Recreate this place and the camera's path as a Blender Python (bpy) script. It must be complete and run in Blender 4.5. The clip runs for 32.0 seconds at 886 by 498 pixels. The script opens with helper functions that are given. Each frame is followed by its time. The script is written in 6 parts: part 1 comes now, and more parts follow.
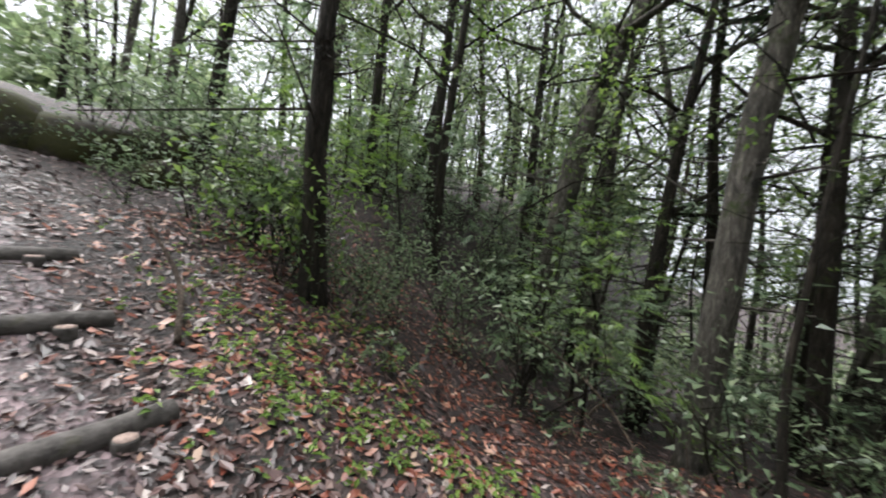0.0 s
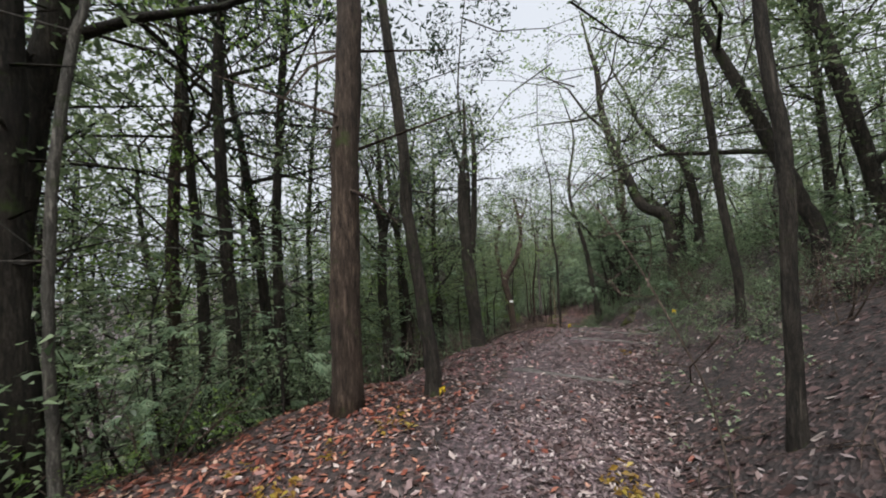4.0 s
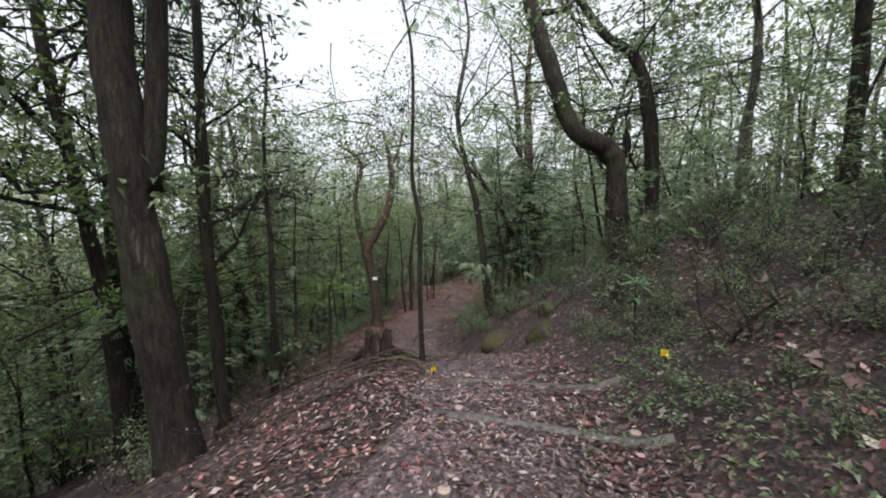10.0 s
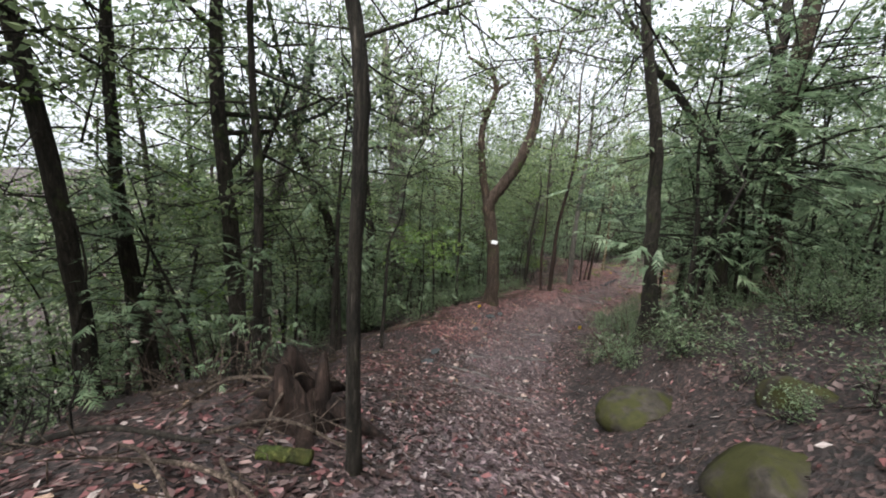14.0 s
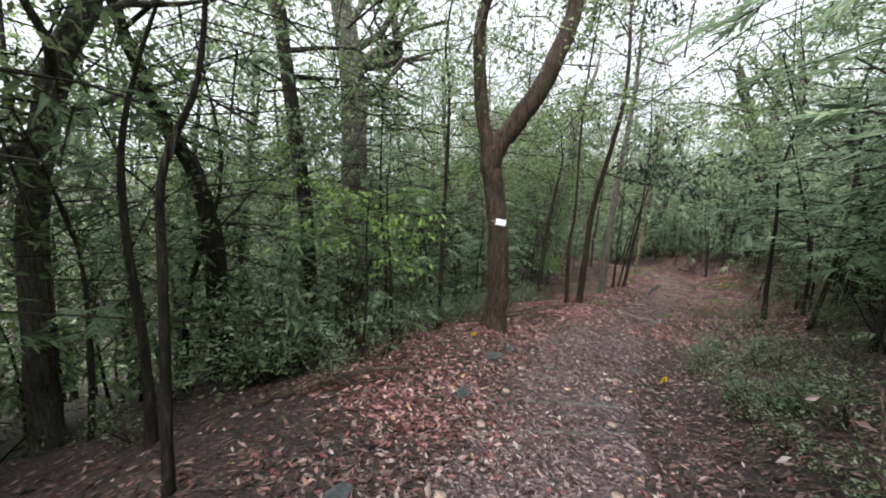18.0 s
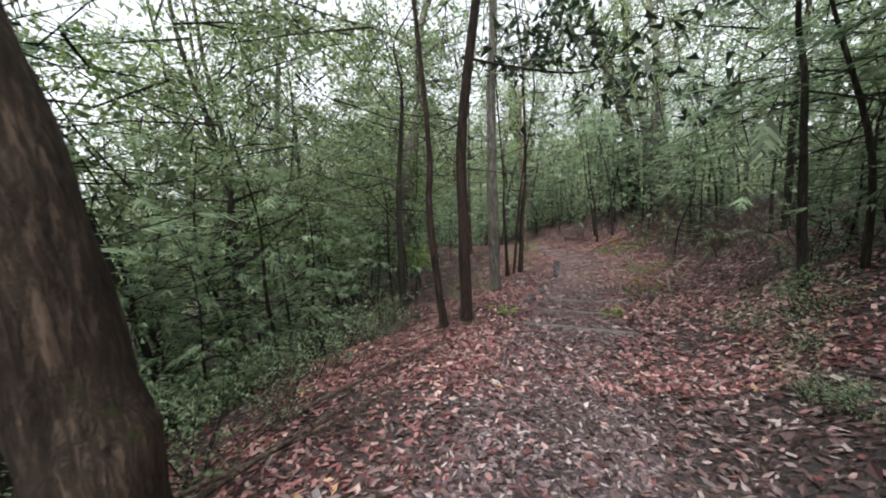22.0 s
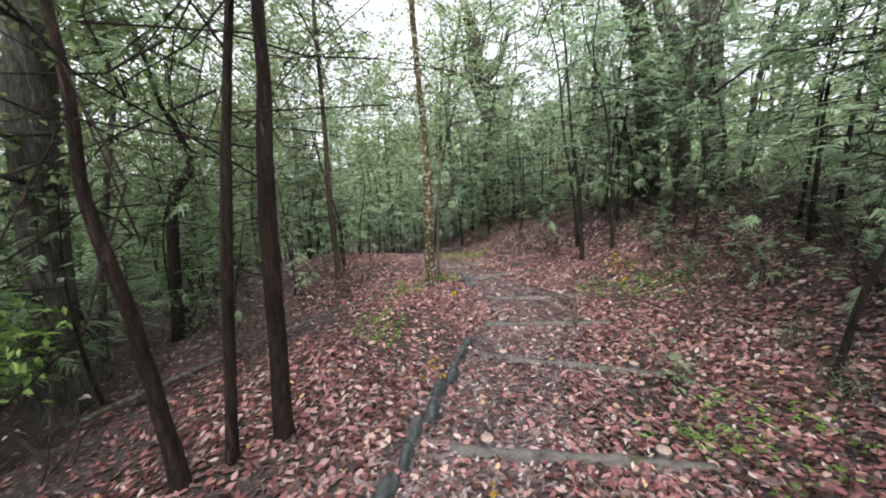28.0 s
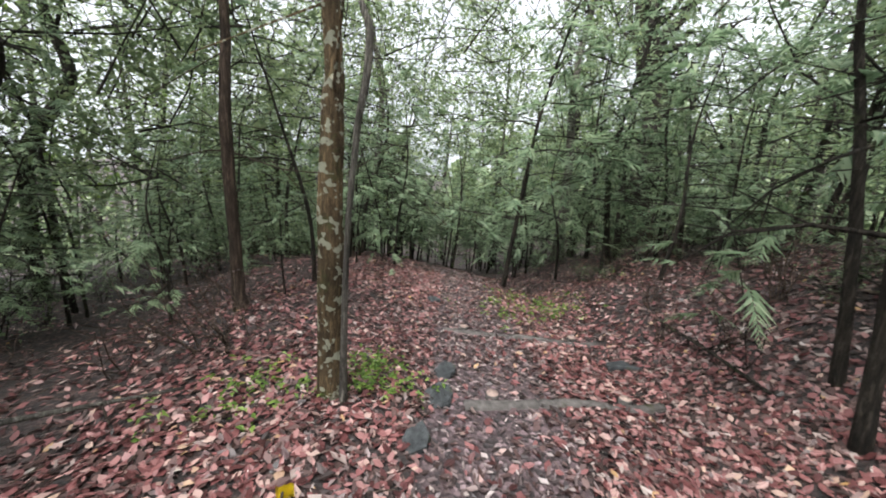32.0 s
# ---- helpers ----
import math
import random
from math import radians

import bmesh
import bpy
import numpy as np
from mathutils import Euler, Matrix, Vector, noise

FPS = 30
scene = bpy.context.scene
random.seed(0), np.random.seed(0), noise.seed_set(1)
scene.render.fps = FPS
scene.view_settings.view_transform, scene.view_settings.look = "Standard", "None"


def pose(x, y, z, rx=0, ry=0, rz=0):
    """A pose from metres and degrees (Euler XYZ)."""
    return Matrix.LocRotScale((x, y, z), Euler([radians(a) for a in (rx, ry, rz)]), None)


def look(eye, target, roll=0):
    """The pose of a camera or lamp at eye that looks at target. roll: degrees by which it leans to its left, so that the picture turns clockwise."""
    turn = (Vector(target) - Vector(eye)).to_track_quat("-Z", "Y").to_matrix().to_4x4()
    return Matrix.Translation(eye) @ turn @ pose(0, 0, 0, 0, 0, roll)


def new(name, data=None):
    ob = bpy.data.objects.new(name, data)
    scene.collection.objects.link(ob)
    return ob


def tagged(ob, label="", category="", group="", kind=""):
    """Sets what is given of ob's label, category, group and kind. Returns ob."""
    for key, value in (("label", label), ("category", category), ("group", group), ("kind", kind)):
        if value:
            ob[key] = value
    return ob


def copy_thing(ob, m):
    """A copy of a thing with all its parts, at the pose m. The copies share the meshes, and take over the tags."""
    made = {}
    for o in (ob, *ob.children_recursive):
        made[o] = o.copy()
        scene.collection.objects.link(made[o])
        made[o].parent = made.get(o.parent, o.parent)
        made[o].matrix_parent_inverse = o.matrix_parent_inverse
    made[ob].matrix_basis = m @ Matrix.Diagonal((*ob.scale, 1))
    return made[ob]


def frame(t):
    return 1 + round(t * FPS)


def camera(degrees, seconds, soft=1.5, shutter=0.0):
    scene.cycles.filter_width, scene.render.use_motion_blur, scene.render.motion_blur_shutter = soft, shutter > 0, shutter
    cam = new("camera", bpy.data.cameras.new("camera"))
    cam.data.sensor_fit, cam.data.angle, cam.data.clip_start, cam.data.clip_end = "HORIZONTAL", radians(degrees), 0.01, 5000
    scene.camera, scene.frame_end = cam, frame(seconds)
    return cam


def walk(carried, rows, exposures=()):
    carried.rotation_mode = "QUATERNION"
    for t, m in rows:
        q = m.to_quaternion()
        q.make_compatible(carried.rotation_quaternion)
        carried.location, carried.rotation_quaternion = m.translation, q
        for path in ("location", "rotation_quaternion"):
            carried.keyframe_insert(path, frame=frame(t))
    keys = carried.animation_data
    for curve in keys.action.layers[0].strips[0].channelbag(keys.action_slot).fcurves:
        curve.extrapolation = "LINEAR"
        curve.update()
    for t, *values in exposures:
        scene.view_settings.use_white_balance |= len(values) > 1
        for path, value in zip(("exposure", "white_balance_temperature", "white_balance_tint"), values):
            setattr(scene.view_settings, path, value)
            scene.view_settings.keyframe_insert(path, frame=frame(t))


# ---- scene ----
cam = camera(100.4, 32.0, soft=1.9, shutter=0.15)
PATH = [
    (0, (0.000, -5.660, 1.800), (-1.726, -6.670, 1.775), 7.0),
    (0.5, (-0.050, -5.420, 1.800), (-2.028, -5.716, 1.800), 6.0),
    (1, (-0.100, -5.160, 1.810), (-2.071, -4.823, 1.845), 4.5),
    (1.5, (-0.120, -4.860, 1.820), (-1.946, -4.047, 1.872), 2.5),
    (2, (-0.112, -4.529, 1.824), (-1.694, -3.306, 1.884), 0.8),
    (2.5, (-0.093, -3.845, 1.804), (-1.418, -2.348, 1.828), 0.3),
    (3, (0.022, -3.027, 1.686), (-1.044, -1.335, 1.733), -1.4),
    (3.5, (0.089, -2.357, 1.589), (-0.755, -0.545, 1.660), -2.5),
    (4, (0.115, -1.754, 1.552), (-0.442, 0.165, 1.610), -3.5),
    (4.5, (0.159, -1.278, 1.479), (-0.342, 0.658, 1.524), -3.7),
    (6.5, (-0.176, 0.023, 1.607), (-0.126, 2.019, 1.489), -0.7),
    (7, (-0.234, 0.646, 1.602), (-0.189, 2.638, 1.438), -0.6),
    (7.5, (-0.167, 1.233, 1.594), (-0.133, 3.226, 1.428), -0.8),
    (8, (-0.074, 1.768, 1.594), (-0.047, 3.761, 1.426), -0.6),
    (8.5, (0.018, 2.357, 1.613), (0.059, 4.349, 1.440), -0.9),
    (9, (0.216, 2.997, 1.605), (0.232, 4.989, 1.436), -1.2),
    (9.5, (0.410, 3.675, 1.539), (0.414, 5.668, 1.363), -1.5),
    (10, (0.628, 4.318, 1.422), (0.614, 6.310, 1.243), -1.2),
    (10.5, (0.805, 4.934, 1.354), (0.765, 6.927, 1.185), -1.2),
    (11, (1.053, 5.496, 1.360), (1.000, 7.488, 1.192), -1.5),
    (11.5, (1.212, 5.942, 1.284), (1.059, 7.931, 1.140), -1.1),
    (12, (1.258, 6.514, 1.218), (1.042, 8.475, 0.884), 0.1),
    (12.5, (1.350, 6.942, 1.127), (0.958, 8.864, 0.739), 0.9),
    (13, (1.412, 7.388, 1.096), (0.866, 9.268, 0.688), 1.4),
    (13.5, (1.457, 7.804, 1.065), (0.663, 9.591, 0.644), 3.1),
    (15.5, (1.099, 9.257, 0.463), (0.121, 10.958, 0.080), 4.0),
    (16, (0.932, 9.913, 0.273), (-0.029, 11.625, -0.107), 4.4),
    (16.5, (0.706, 10.588, 0.150), (-0.139, 12.362, -0.220), 3.7),
    (17, (0.429, 11.057, 0.038), (-0.440, 12.819, -0.337), 3.5),
    (17.5, (0.212, 11.609, -0.081), (-0.663, 13.368, -0.456), 3.6),
    (18, (-0.032, 12.147, -0.196), (-0.943, 13.887, -0.576), 3.9),
    (18.5, (-0.238, 12.718, -0.340), (-1.151, 14.456, -0.722), 3.8),
    (19, (-0.424, 13.311, -0.446), (-1.336, 15.050, -0.826), 3.7),
    (19.5, (-0.634, 13.897, -0.543), (-1.500, 15.660, -0.918), 2.7),
    (20, (-0.658, 14.503, -0.684), (-1.454, 16.302, -1.046), 1.2),
    (20.5, (-0.706, 15.215, -0.869), (-1.295, 17.094, -1.224), -0.7),
    (21, (-0.698, 15.876, -1.020), (-1.170, 17.787, -1.377), -1.3),
    (21.5, (-0.704, 16.494, -1.140), (-1.110, 18.419, -1.500), -1.4),
    (22, (-0.605, 17.220, -1.289), (-0.922, 19.163, -1.641), -2.6),
    (22.5, (-0.540, 17.875, -1.369), (-0.824, 19.823, -1.722), -3.0),
    (23, (-0.472, 18.575, -1.466), (-0.605, 20.537, -1.831), -3.4),
    (23.5, (-0.337, 19.243, -1.560), (-0.426, 21.207, -1.925), -3.5),
    (24, (-0.247, 19.877, -1.660), (-0.199, 21.842, -2.034), -4.6),
    (24.5, (-0.101, 20.507, -1.740), (-0.027, 22.469, -2.122), -4.0),
    (25, (-0.034, 21.056, -1.783), (0.015, 23.020, -2.159), -3.9),
    (25.5, (0.133, 21.622, -1.796), (0.177, 23.585, -2.172), -3.4),
    (27.5, (1.008, 23.774, -1.740), (0.814, 25.713, -2.190), -1.7),
    (28, (1.187, 24.407, -1.854), (0.924, 26.338, -2.303), -1.6),
    (28.5, (1.358, 24.992, -1.896), (1.063, 26.921, -2.335), -1.3),
    (29, (1.462, 25.571, -2.037), (1.156, 27.498, -2.479), -1.1),
    (29.5, (1.554, 26.146, -2.041), (1.198, 28.064, -2.479), -0.7),
    (30, (1.617, 26.685, -2.138), (1.092, 28.562, -2.587), 0.9),
    (30.5, (1.706, 27.300, -2.159), (1.115, 29.159, -2.600), 1.3),
    (31, (1.770, 27.850, -2.290), (1.045, 29.663, -2.723), 2.0),
    (31.5, (1.800, 28.360, -2.300), (1.006, 30.144, -2.729), 2.6),
    (32, (1.770, 28.900, -2.400), (0.800, 30.594, -2.836), 4.0),
]
EXPOSURES = [(0, 1.5), (1, 1.65), (2, 1.45), (3, 1.05), (4, 0.9), (8, 1.22), (11, 1.21), (13, 1.5), (18, 1.65), (21, 1.6), (24, 1.83), (28, 1.92), (30, 1.85), (31, 1.75), (32, 1.68)]
walk(cam, [(t, look(eye, target, roll)) for t, eye, target, roll in PATH], EXPOSURES)

# ---------------------------------------------------------------- plan of the trail
# points along the middle of the trail, on the ground
TRAIL = [
    (0.3, -60, 4.0), (0.3, -16, 3.7), (0.3, -9, 1.42), (0.2, -6.8, 0.62), (0.15, -5.5, 0.32), (0.1, -4.5, 0.28), (0.15, -3, 0.17), (0.2, -1.3, 0.06), (0.25, 0, 0.05), (0.3, 1.7, 0.05),
    (0.35, 3.5, -0.11), (0.6, 4.9, -0.15), (1.0, 6.3, -0.24), (1.15, 8.2, -0.4), (1.1, 9.5, -0.66), (0.9, 10.5, -0.98), (0.3, 12.2, -1.8), (-0.2, 13.5, -2.2),
    (-0.45, 15.2, -2.38), (-0.55, 17.4, -2.69), (-0.4, 19, -2.92), (0.1, 21.7, -3.12), (0.85, 23.6, -3.4), (1.6, 26.4, -3.6), (1.8, 28.9, -3.83), (1.6, 30, -3.9), (1.05, 31.3, -3.97), (-0.65, 34, -4.25), (-2.5, 37, -5.0), (-7, 45, -7.4), (-14, 60, -10.5),
]
# how the ground leaves the trail on both sides
BANK_Y = [-11, -7, -3, 0.4, 4, 8, 11, 14, 18, 22, 26, 30, 40]
LEFT_EDGE = [1.5, 1.6, 2.2, 2.4, 1.5, 1.3, 1.3, 1.5, 1.6, 1.5, 1.7, 1.9, 1.9]
LEFT_SLOPE = [-0.12, 0.25, 0.22, 0.3, 0.42, 0.45, 0.45, 0.45, 0.5, 0.5, 0.35, 0.22, 0.2]
RIGHT_EDGE = [1.2, 1.3, 0.9, 0.4, 0.9, 0.9, 0.8, 0.9, 1.1, 1.1, 1.2, 1.2, 1.2]
RIGHT_SLOPE = [0.5, 0.35, 0.5, 1.0, 0.55, 0.8, 1.05, 1.0, 0.6, 0.5, 0.5, 0.6, 0.5]
RIGHT_TOP = [3.0, 1.5, 1.0, 1.0, 1.3, 2.0, 2.6, 2.2, 1.5, 1.2, 1.3, 1.4, 1.5]

# ---------------------------------------------------------------- light
world = bpy.data.worlds.new("overcast_sky")
scene.world = world
world.use_nodes = True
wn = world.node_tree
wn.nodes.clear()
w_out = wn.nodes.new("ShaderNodeOutputWorld")
w_bg = wn.nodes.new("ShaderNodeBackground")
w_sky = wn.nodes.new("ShaderNodeTexSky")
w_sky.sky_type = "NISHITA"
w_sky.sun_disc = False
w_sky.sun_elevation, w_sky.sun_rotation = radians(57), radians(180)
w_sky.air_density, w_sky.dust_density, w_sky.ozone_density = 1.0, 4.0, 1.0
w_hsv = wn.nodes.new("ShaderNodeHueSaturation")
w_hsv.inputs["Saturation"].default_value = 0.22
w_mix = wn.nodes.new("ShaderNodeMix")
w_mix.data_type = "RGBA"
w_mix.inputs["Factor"].default_value = 0.6
w_mix.inputs["B"].default_value = (8.5, 9.0, 9.9, 1)
wn.links.new(w_sky.outputs["Color"], w_hsv.inputs["Color"])
wn.links.new(w_hsv.outputs["Color"], w_mix.inputs["A"])
wn.links.new(w_mix.outputs["Result"], w_bg.inputs["Color"])
w_bg.inputs["Strength"].default_value = 0.07
wn.links.new(w_bg.outputs["Background"], w_out.inputs["Surface"])
sun = new("sun", bpy.data.lights.new("sun", "SUN"))
sun.data.energy, sun.data.angle, sun.data.color = 4.8, radians(65), (0.97, 0.985, 1.0)
sun.matrix_world = look((0, -26, 60), (0, 13, 0))

# ---------------------------------------------------------------- materials


def mat_base(name):
    m = bpy.data.materials.new(name)
    m.use_nodes = True
    nt = m.node_tree
    bsdf = nt.nodes["Principled BSDF"]
    return m, nt, bsdf


def ramp(nt, stops, mode="LINEAR"):
    r = nt.nodes.new("ShaderNodeValToRGB")
    r.color_ramp.interpolation = mode
    el = r.color_ramp.elements
    while len(el) < len(stops):
        el.new(0.5)
    for e, (p, c) in zip(el, stops):
        e.position, e.color = p, (*c, 1)
    return r


def noise_tex(nt, scale, detail=4, rough=0.6, coords="Object", stretch=None):
    tc = nt.nodes.new("ShaderNodeTexCoord")
    n = nt.nodes.new("ShaderNodeTexNoise")
    n.inputs["Scale"].default_value, n.inputs["Detail"].default_value, n.inputs["Roughness"].default_value = scale, detail, rough
    src = tc.outputs[coords]
    if stretch:
        mp = nt.nodes.new("ShaderNodeMapping")
        mp.inputs["Scale"].default_value = stretch
        nt.links.new(src, mp.inputs["Vector"])
        src = mp.outputs["Vector"]
    nt.links.new(src, n.inputs["Vector"])
    return n


def mixc(nt, fac, a, b, mode="MIX"):
    m = nt.nodes.new("ShaderNodeMix")
    m.data_type, m.blend_type = "RGBA", mode
    for sock, v in (("Factor", fac), ("A", a), ("B", b)):
        if isinstance(v, (int, float)):
            m.inputs[sock].default_value = v
        elif isinstance(v, tuple):
            m.inputs[sock].default_value = (*v, 1)
        else:
            nt.links.new(v, m.inputs[sock])
    return m.outputs["Result"]


def bump(nt, bsdf, height, strength, dist):
    b = nt.nodes.new("ShaderNodeBump")
    b.inputs["Strength"].default_value, b.inputs["Distance"].default_value = strength, dist
    nt.links.new(height, b.inputs["Height"])
    nt.links.new(b.outputs["Normal"], bsdf.inputs["Normal"])


def leaf_material(name, stops, rough=0.45, glow=0.35, spec=0.4):
    """Foliage: colour by leaf, some light passes through."""
    m, nt, bsdf = mat_base(name)
    geo = nt.nodes.new("ShaderNodeNewGeometry")
    r = ramp(nt, stops)
    nt.links.new(geo.outputs["Random Per Island"], r.inputs["Fac"])
    n = noise_tex(nt, 0.55, 2)
    r2 = ramp(nt, [(0.3, (0.75, 0.8, 0.75)), (0.7, (1.25, 1.25, 1.12))])
    nt.links.new(n.outputs["Fac"], r2.inputs["Fac"])
    col = mixc(nt, 1.0, r.outputs["Color"], r2.outputs["Color"], "MULTIPLY")
    nt.links.new(col, bsdf.inputs["Base Color"])
    bsdf.inputs["Roughness"].default_value = rough
    bsdf.inputs["Specular IOR Level"].default_value = spec
    tr = nt.nodes.new("ShaderNodeBsdfTranslucent")
    nt.links.new(col, tr.inputs["Color"])
    mx = nt.nodes.new("ShaderNodeMixShader")
    mx.inputs["Fac"].default_value = glow
    nt.links.new(bsdf.outputs["BSDF"], mx.inputs[1])
    nt.links.new(tr.outputs["BSDF"], mx.inputs[2])
    nt.links.new(mx.outputs["Shader"], nt.nodes["Material Output"].inputs["Surface"])
    return m


def bark_material(name, dark, light, moss=0.0, lichen=0.0, scale=1.0):
    m, nt, bsdf = mat_base(name)
    fine = noise_tex(nt, 24 * scale, 6, 0.7, stretch=(1, 1, 0.2))
    plates = nt.nodes.new("ShaderNodeTexVoronoi")
    plates.feature = "DISTANCE_TO_EDGE"
    plates.inputs["Scale"].default_value = 38 * scale
    mp = nt.nodes.new("ShaderNodeMapping")
    mp.inputs["Scale"].default_value = (1, 1, 0.09)
    nt.links.new(nt.nodes.new("ShaderNodeTexCoord").outputs["Object"], mp.inputs["Vector"])
    warp = nt.nodes.new("ShaderNodeVectorMath")
    warp.operation = "MULTIPLY_ADD"
    warp.inputs[1].default_value = (0.1, 0.1, 0.1)
    nt.links.new(fine.outputs["Color"], warp.inputs[0])
    nt.links.new(mp.outputs["Vector"], warp.inputs[2])
    nt.links.new(warp.outputs["Vector"], plates.inputs["Vector"])
    crack = ramp(nt, [(0.0, (0.45, 0.45, 0.45)), (0.3, (1, 1, 1))])
    nt.links.new(plates.outputs["Distance"], crack.inputs["Fac"])
    big = noise_tex(nt, 1.7, 3)
    r = ramp(nt, [(0.32, dark), (0.68, light)])
    nt.links.new(fine.outputs["Fac"], r.inputs["Fac"])
    rb = ramp(nt, [(0.3, (0.6, 0.6, 0.6)), (0.7, (1.25, 1.2, 1.15))])
    nt.links.new(big.outputs["Fac"], rb.inputs["Fac"])
    col = mixc(nt, 1.0, r.outputs["Color"], rb.outputs["Color"], "MULTIPLY")
    col = mixc(nt, 1.0, col, crack.outputs["Color"], "MULTIPLY")
    if moss:
        mn = noise_tex(nt, 3.1, 5, 0.65)
        mr = ramp(nt, [(0.62 - 0.25 * moss, (0, 0, 0)), (0.78 - 0.25 * moss, (1, 1, 1))])
        nt.links.new(mn.outputs["Fac"], mr.inputs["Fac"])
        col = mixc(nt, mr.outputs["Color"], col, (0.05, 0.075, 0.018))
    if lichen:
        ln = noise_tex(nt, 19, 3, 0.5)
        lr = ramp(nt, [(0.66 - 0.1 * lichen, (0, 0, 0)), (0.69 - 0.1 * lichen, (1, 1, 1))])
        nt.links.new(ln.outputs["Fac"], lr.inputs["Fac"])
        col = mixc(nt, lr.outputs["Color"], col, (0.33, 0.33, 0.25))
    nt.links.new(col, bsdf.inputs["Base Color"])
    bsdf.inputs["Roughness"].default_value = 0.9
    bsdf.inputs["Specular IOR Level"].default_value = 0.2
    relief = mixc(nt, 0.55, fine.outputs["Color"], crack.outputs["Color"])
    bump(nt, bsdf, relief, 1.0, 0.035)
    return m


BARK_DARK = bark_material("dark_wet_bark", (0.018, 0.0155, 0.0135), (0.085, 0.072, 0.058), moss=0.2)
BARK_BROWN = bark_material("brown_bark", (0.028, 0.02, 0.0155), (0.145, 0.105, 0.08), moss=0.12, scale=0.8)
BARK_GREY = bark_material("grey_bark", (0.075, 0.07, 0.062), (0.29, 0.27, 0.24), moss=0.15)
BARK_MOSS = bark_material("mossy_bark", (0.075, 0.05, 0.028), (0.25, 0.18, 0.1), moss=0.3, lichen=1.0)
BARK_RED = bark_material("red_brown_bark", (0.019, 0.0128, 0.0108), (0.085, 0.054, 0.043))
BARK_DEAD = bark_material("bleached_dead_wood", (0.16, 0.12, 0.09), (0.42, 0.35, 0.28))
TWIG = bark_material("dry_twig", (0.07, 0.05, 0.04), (0.26, 0.2, 0.16))

LEAF_TOP = leaf_material("canopy_leaf", [(0, (0.082, 0.11, 0.061)), (0.5, (0.158, 0.207, 0.111)), (1, (0.281, 0.33, 0.191))], 0.4, 0.55)
LEAF_BRIGHT = leaf_material("fresh_leaf", [(0, (0.07, 0.12, 0.028)), (0.5, (0.14, 0.225, 0.055)), (1, (0.24, 0.33, 0.09))], 0.45, 0.5)
LEAF_SHRUB = leaf_material("evergreen_shrub_leaf", [(0, (0.064, 0.094, 0.053)), (0.55, (0.146, 0.198, 0.111)), (1, (0.257, 0.308, 0.201))], 0.36, 0.45, 0.5)
LEAF_CONIFER = leaf_material("cypress_spray", [(0, (0.099, 0.149, 0.09)), (0.5, (0.193, 0.264, 0.167)), (1, (0.328, 0.396, 0.27))], 0.45, 0.55)
LEAF_NEEDLE = leaf_material("pine_needles", [(0, (0.012, 0.022, 0.014)), (1, (0.045, 0.07, 0.04))], 0.6, 0.2)
LEAF_YELLOW = leaf_material("yellowing_leaf", [(0, (0.13, 0.07, 0.015)), (0.6, (0.24, 0.14, 0.03)), (1, (0.34, 0.26, 0.05))], 0.5, 0.4)
LEAF_DRY = leaf_material("fallen_leaf", [(0, (0.016, 0.009, 0.009)), (0.3, (0.044, 0.022, 0.021)), (0.55, (0.082, 0.045, 0.046)), (0.8, (0.135, 0.08, 0.082)), (0.92, (0.21, 0.145, 0.145)), (1, (0.38, 0.31, 0.31))], 0.38, 0.1, 0.45)
LEAF_DULL = leaf_material("trodden_leaf", [(0, (0.02, 0.013, 0.014)), (0.3, (0.055, 0.035, 0.037)), (0.6, (0.115, 0.078, 0.082)), (0.85, (0.19, 0.137, 0.146)), (1, (0.36, 0.29, 0.3))], 0.4, 0.08, 0.45)
LEAF_RED = leaf_material("red_fallen_leaf", [(0, (0.04, 0.013, 0.014)), (0.3, (0.11, 0.037, 0.04)), (0.6, (0.2, 0.078, 0.083)), (0.82, (0.29, 0.145, 0.15)), (0.97, (0.38, 0.26, 0.25)), (1, (0.36, 0.21, 0.09))], 0.4, 0.12, 0.4)
LEAF_ORANGE = leaf_material("orange_fallen_leaf", [(0, (0.05, 0.013, 0.01)), (0.3, (0.14, 0.038, 0.026)), (0.6, (0.24, 0.075, 0.05)), (0.85, (0.32, 0.15, 0.11)), (1, (0.4, 0.27, 0.22))], 0.38, 0.12, 0.45)


